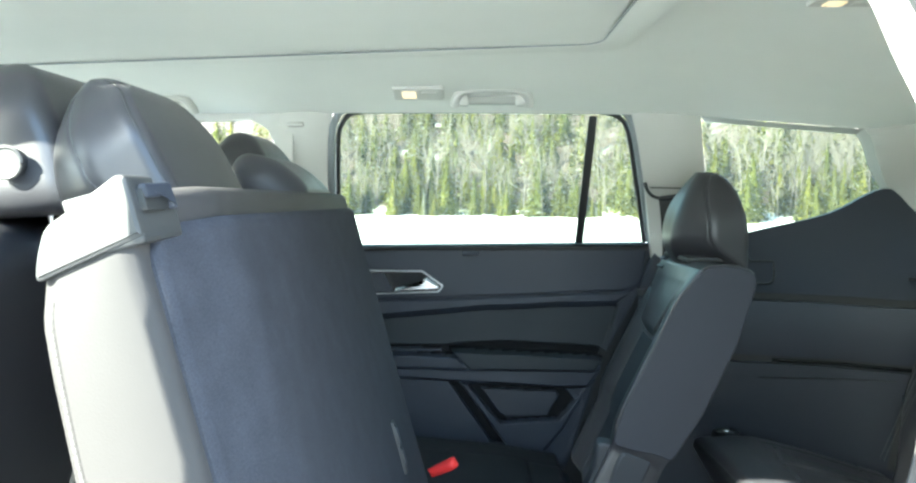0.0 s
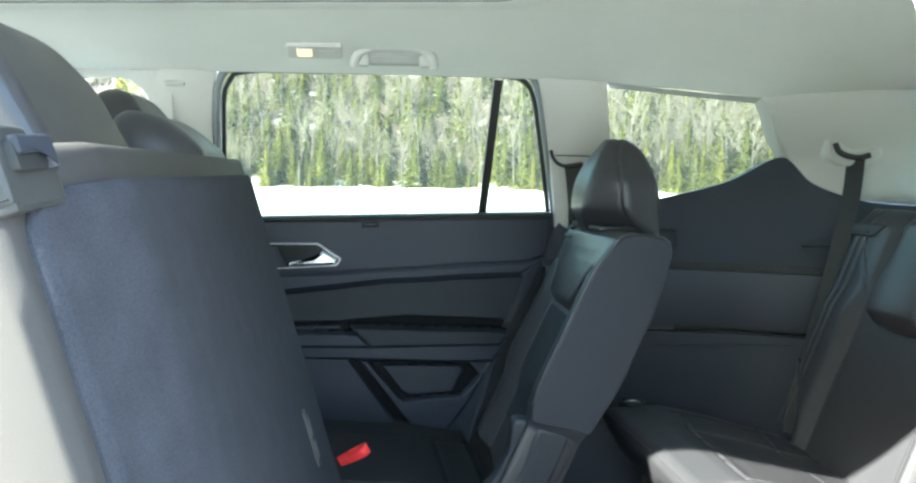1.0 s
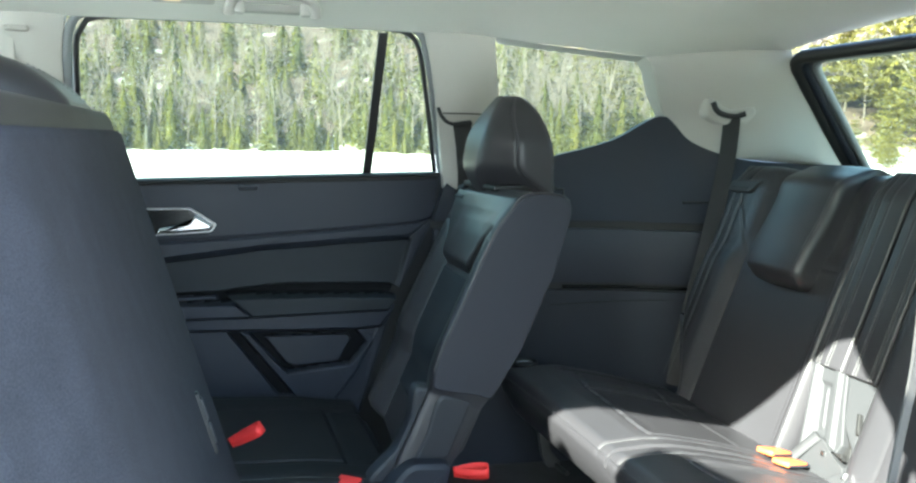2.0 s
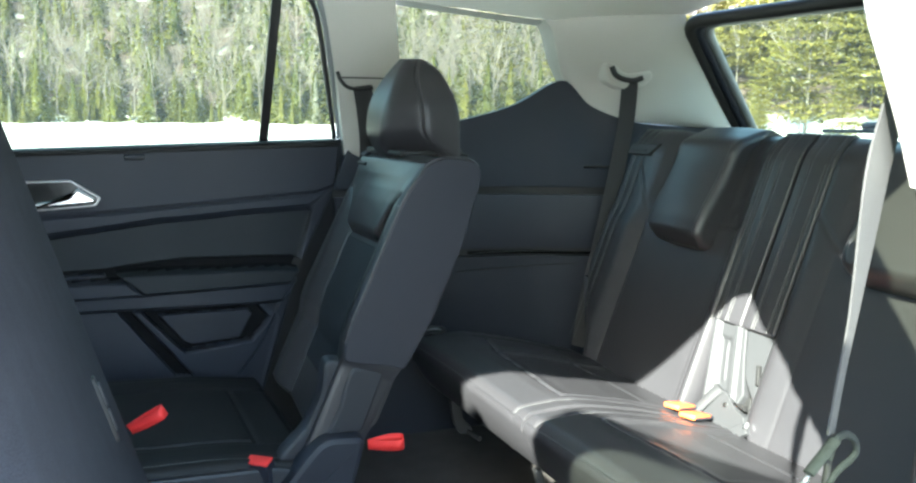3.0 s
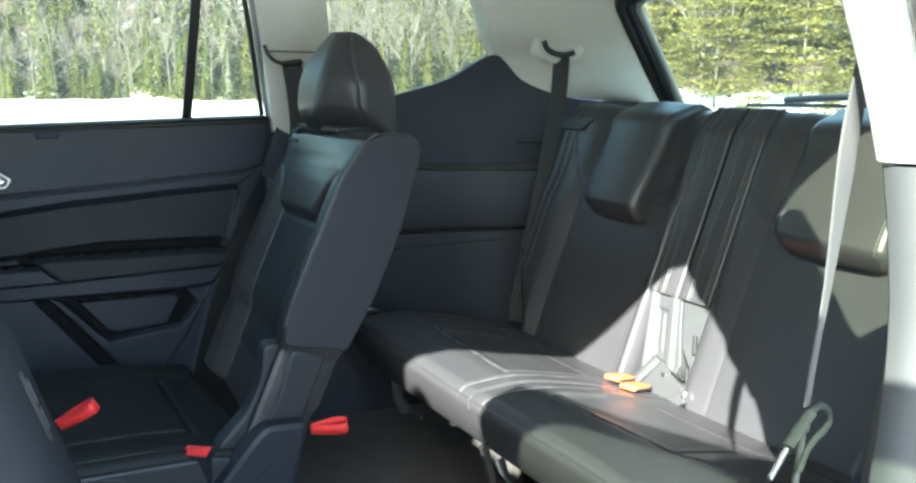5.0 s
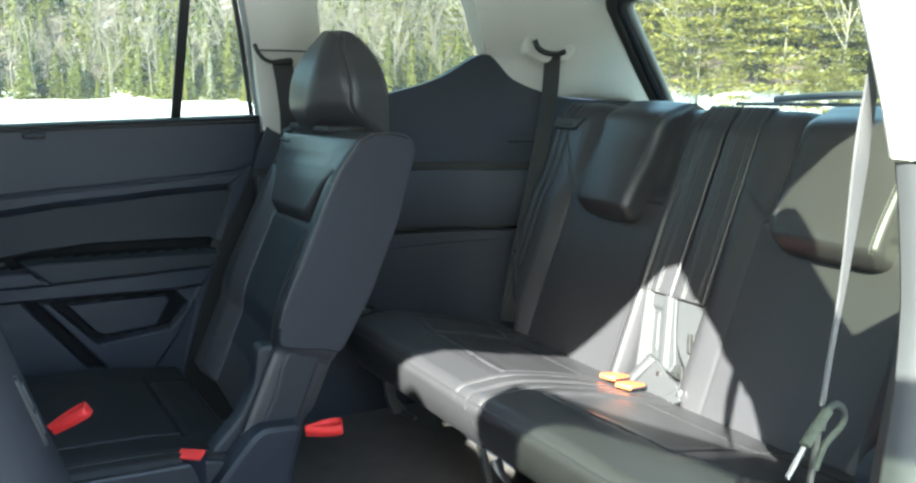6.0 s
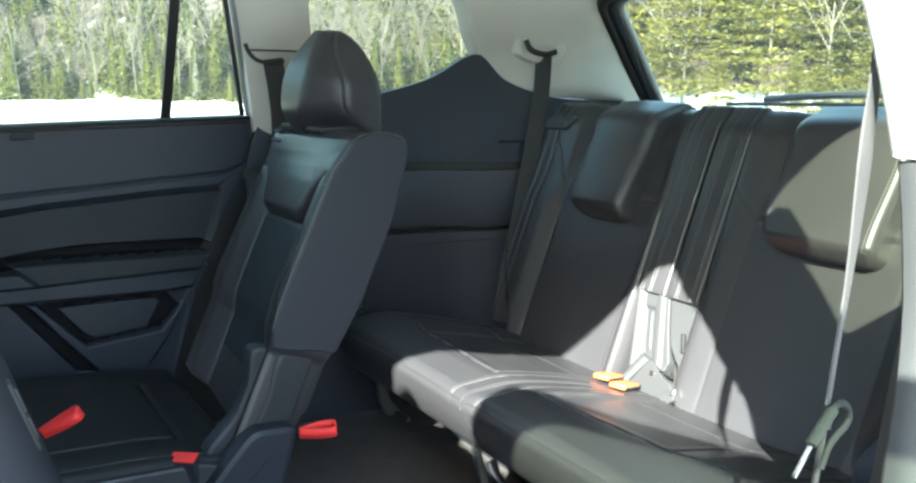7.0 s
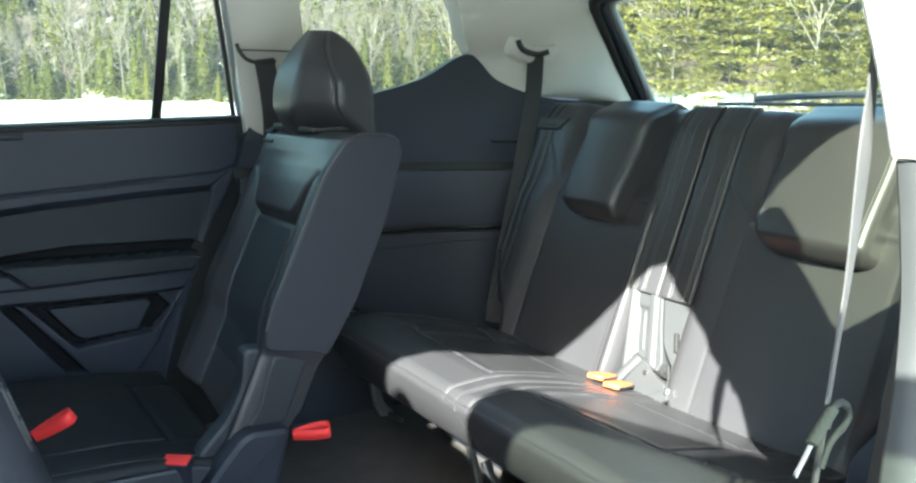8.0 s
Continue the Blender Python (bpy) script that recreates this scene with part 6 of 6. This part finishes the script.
# ---- belts, buckles and cords ----
def buckle(at, deg, parent_label, col, length=0.075, flat=False):
    ob = thing("belt_buckle", at, parent_label, "buckle")
    up = Vector((0.25, -0.1, 0.95)).normalized()
    bm = box(-0.004 if flat else -0.014, 0.003 if flat else 0.014, -0.017 if flat else -0.024, 0.017 if flat else 0.024, 0, length, 0.0025)
    T = Matrix.Translation(at) @ Euler((radians(deg[0]), radians(deg[1]), radians(deg[2]))).to_matrix().to_4x4()
    bmesh.ops.transform(bm, matrix=T, verts=bm.verts)
    part("buckle_body", bm, PLASTIC, ob)
    bm = box(-0.003 if flat else -0.0125, 0.0060 if flat else 0.0125, -0.0165 if flat else -0.0225, 0.0165 if flat else 0.0225, length * (0.15 if flat else 0.85), length + 0.003, 0.0015)
    bmesh.ops.transform(bm, matrix=T, verts=bm.verts)
    part("release_button", bm, col, ob, "bright release button")
    return ob


buckle((0.180, 1.590, 0.630), (0, -12, 50), "black belt buckle with red release button", RED, 0.07)
buckle((0.992, 1.382, 0.731), (0, -76, 18), "black belt buckle with orange release button", ORANGE, 0.072, True)
buckle((0.988, 1.334, 0.729), (0, -76, 18), "black belt buckle with orange release button", ORANGE, 0.072, True)


def belt(name, pts, width, normal, label, narrow=0.0):
    ob = thing(name, pts[0], label, "seat belt", "seat belts")
    part("webbing", ribbon(pts, width, normal, narrow=narrow), BELT, ob)
    return ob


# third row, far side
b3 = belt("seat_belt", [(1.262, 1.962, 1.385), (1.245, 1.950, 1.29), (1.222, 1.940, 1.205), (1.166, 1.917, 1.033), (1.115, 1.900, 0.884), (1.088, 1.895, 0.78), (1.075, 1.895, 0.70)], 0.044, (-0.75, -0.6, 0.3), "grey seat belt hanging from the rear pillar guide")
GUIDE = [(1.212, 1.428), (1.220, 1.408), (1.236, 1.396), (1.262, 1.391), (1.284, 1.398)]
part("belt_guide", tube([(u, 1.955 - (u - 1.25) * 0.55, v) for u, v in GUIDE], 0.0075, 10, count=30), BLACK, b3, "black belt guide")
part("guide_bezel", plate(rounded([(1.200, 1.440), (1.228, 1.436), (1.246, 1.414), (1.262, 1.408), (1.312, 1.418), (1.318, 1.400), (1.298, 1.372), (1.240, 1.368), (1.206, 1.392)], 0.010, 3), 1.968, 2.02, 0.006,
     place=lambda u, v, d: (u, d - (u - 1.25) * 0.55, v)), TRIM, b3, "pale guide bezel")
part("anchor_cover", plate(rounded([(1.082, 0.893), (1.138, 0.876), (1.120, 0.815), (1.110, 0.79), (1.088, 0.752)], 0.006, 3), 1.878, 1.892, 0.004), PLASTIC, b3, "dark anchor cover")
# second row, far side
b2 = belt("seat_belt", [(0.560, 2.10, 1.375), (0.565, 2.085, 1.30), (0.57, 2.09, 1.20), (0.56, 2.12, 1.0)], 0.046, (-0.3, -0.9, 0.2), "dark seat belt on the door pillar")
part("belt_guide", tube([(0.507, 2.128, 1.408), (0.512, 2.118, 1.388), (0.526, 2.108, 1.372), (0.552, 2.098, 1.366), (0.585, 2.092, 1.370)], 0.0048, 10, count=30), BLACK, b2, "black belt guide")
part("trim_line", tube([(0.525, 2.150, 1.396), (0.60, 2.115, 1.394), (0.665, 2.105, 1.392)], 0.002, 6), GREYPLASTIC, wall_far)
# third row, near side: hangs by the doorway with its loop and latch plate
b4 = belt("seat_belt", [(0.504, 0.635, 1.376), (0.475, 0.618, 1.344), (0.442, 0.6, 1.31), (0.415, 0.586, 1.279), (0.397, 0.578, 1.22), (0.388, 0.575, 1.18), (0.377, 0.572, 1.141), (0.369, 0.57, 1.104)], 0.046, (0.309, -0.951, 0.0), "grey seat belt hanging in the doorway, end looped", 0.75)
LOOP = [(0.366, 0.567, 1.087), (0.370, 0.567, 1.099), (0.379, 0.567, 1.103), (0.389, 0.567, 1.098), (0.393, 0.567, 1.089), (0.388, 0.567, 1.083), (0.379, 0.567, 1.079), (0.370, 0.567, 1.072), (0.363, 0.567, 1.058)]
part("webbing_loop", tube(LOOP, 0.0028, 8, count=40, flat=0.8, normal=(0.3, -0.9, 0.1)), WEBGREY, b4, "doubled grey-green webbing loop")
part("latch_plate", plate(rounded([(-0.0038, 0.0), (0.0038, 0.0), (0.0038, 0.027), (-0.0038, 0.027)], 0.002, 2), 0.0, 0.003, 0.0005, place=lambda u, v, d: (0.328 + u * 0.66 + v * 0.62, 0.5635 + u * 0.30 + d, 1.062 + v * 0.70 - u * 0.55)), CHROME, b4, "steel latch plate")
part("latch_grip", tube([(0.343, 0.564, 1.083), (0.356, 0.565, 1.092), (0.369, 0.566, 1.101)], 0.0044, 10, count=10, flat=0.6), WEBGREY, b4, "worn grey latch grip")
part("webbing_tail", tube([(0.376, 0.5749, 1.0872), (0.3741, 0.5768, 1.0444), (0.3741, 0.5844, 0.9207)], 0.0025, 8), BLACK, b4)
strap_loop("pull_strap", (0.368, 1.552, 0.702), (0.430, 1.528, 0.706), 0.020, 0.024, RED, None, "red webbing pull loop on the seat foot", up=(0.35, 0.9, 0.1))
bpy.data.objects["pull_strap.001"]["category"] = "strap"


# ---- roof fittings ----
def grab_handle(x0, x1, y, z, lab):
    ob = thing("grab_handle", ((x0 + x1) / 2, y, z), lab, "grab handle", "grab handles")
    m = (x0 + x1) / 2
    part("grip", tube([(x0 + 0.002, y, z - 0.022), (x0 + 0.005, y - 0.014, z - 0.008), (x0 + 0.016, y - 0.026, z + 0.006), (x0 + 0.045, y - 0.034, z + 0.014), (m, y - 0.037, z + 0.016), (x1 - 0.045, y - 0.034, z + 0.014), (x1 - 0.016, y - 0.026, z + 0.006),
                       (x1 - 0.005, y - 0.014, z - 0.008), (x1 - 0.002, y, z - 0.022)], 0.0125, 12, flat=0.8), TRIM, ob)
    part("recess", box(x0 + 0.03, x1 - 0.03, y - 0.004, y + 0.03, z - 0.018, z + 0.012, 0.004), REVEAL, ob)
    for x in (x0 + 0.024, x1 - 0.024):
        part("mount", box(x - 0.012, x + 0.012, y - 0.016, y + 0.02, z - 0.024, z + 0.004, 0.006), TRIM, ob)


grab_handle(-0.004, 0.186, 1.995, 1.622, "pale grey fold-down grab handle")
grab_handle(-0.86, -0.665, 2.00, 1.605, "pale grey fold-down grab handle")


def dome(x0, x1, y, lab, spread=0.05):
    z = roof_z((x0 + x1) / 2, y)
    sl = (roof_z(0, y + 0.02) - roof_z(0, y - 0.02)) / 0.04
    at = lambda u, v, d: (u, y + v, z + v * sl + d)
    ob = thing("dome_light", ((x0 + x1) / 2, y, z), lab, "light")
    part("housing", plate(rounded([(x0, -spread / 2), (x1, -spread / 2), (x1, spread / 2), (x0, spread / 2)], 0.008, 3), -0.008, 0.01, 0.003, place=at), TRIM, ob)
    w = x1 - x0
    part("lens", plate(rounded([(x0 + w * 0.18, -spread * 0.3), (x0 + w * 0.46, -spread * 0.3), (x0 + w * 0.46, spread * 0.3), (x0 + w * 0.18, spread * 0.3)], 0.005, 3), -0.0095, 0.0, 0.001, place=at), LENS, ob, "lit warm lens")
    part("switch", plate(rounded([(x0 + w * 0.56, -spread * 0.25), (x0 + w * 0.88, -spread * 0.25), (x0 + w * 0.88, spread * 0.25), (x0 + w * 0.56, spread * 0.25)], 0.004, 3), -0.0095, 0.0, 0.001, place=at), TRIM, ob)


dome(-0.155, -0.03, 1.955, "pale roof lamp with one lit lens", 0.075)
dome(0.585, 0.70, 1.275, "pale roof lamp with one lit lens")

# cup holder by the far third-row seat
cup = thing("cup_holder", (0.69, 1.95, 0.78), "black cup holder with a steel ring", "cup holder")
part("tray", box(0.650, 0.712, 1.928, 1.985, 0.755, 0.7765, 0.010, 3), BLACK, cup)
circle = lambda rx, ry, z: [Vector((0.680 + rx * math.cos(g), 1.952 + ry * math.sin(g), z)) for g in [2 * math.pi * k / 32 for k in range(32)]]
part("rim", tube(circle(0.029, 0.024, 0.780), 0.0045, 8, closed=True), BLACK, cup, "black rounded rim")
part("ring", tube(circle(0.020, 0.015, 0.7785), 0.0018, 8, closed=True), STEEL, cup, "steel ring")

near_cup = thing("cup_holder", (0.80, 0.74, 0.86), "black three-lobed cup holder in the dark side trim", "cup holder")
part("tray", plate(rounded([(0.70, 0.78), (0.92, 0.78), (0.92, 0.955), (0.86, 0.955), (0.70, 0.90)], 0.02, 3), 0.728, 0.70, 0.006), PLASTIC, near_cup)
for x, z, r in ((0.752, 0.868, 0.024), (0.778, 0.893, 0.018), (0.818, 0.905, 0.024)):
    part("lobe", plate([(x + r * 1.3 * math.cos(2 * math.pi * k / 20), z + r * math.sin(2 * math.pi * k / 20)) for k in range(20)], 0.735, 0.72, 0.003), BLACK, near_cup, "black rounded lobe")

# wiper behind the rear glass
wiper = thing("rear_wiper", (1.70, 1.25, 1.265), "black rear window wiper at rest on the glass", "wiper")
part("arm", tube([(1.735, 1.61, 1.272), (1.735, 1.50, 1.280), (1.735, 1.335, 1.288), (1.735, 1.15, 1.290)], 0.014, 8, flat=0.7), BLACK, wiper)
part("blade", tube([(1.722, 1.725, 1.258), (1.722, 1.55, 1.261), (1.722, 1.309, 1.264), (1.722, 1.1, 1.266)], 0.005, 8), BLACK, wiper)
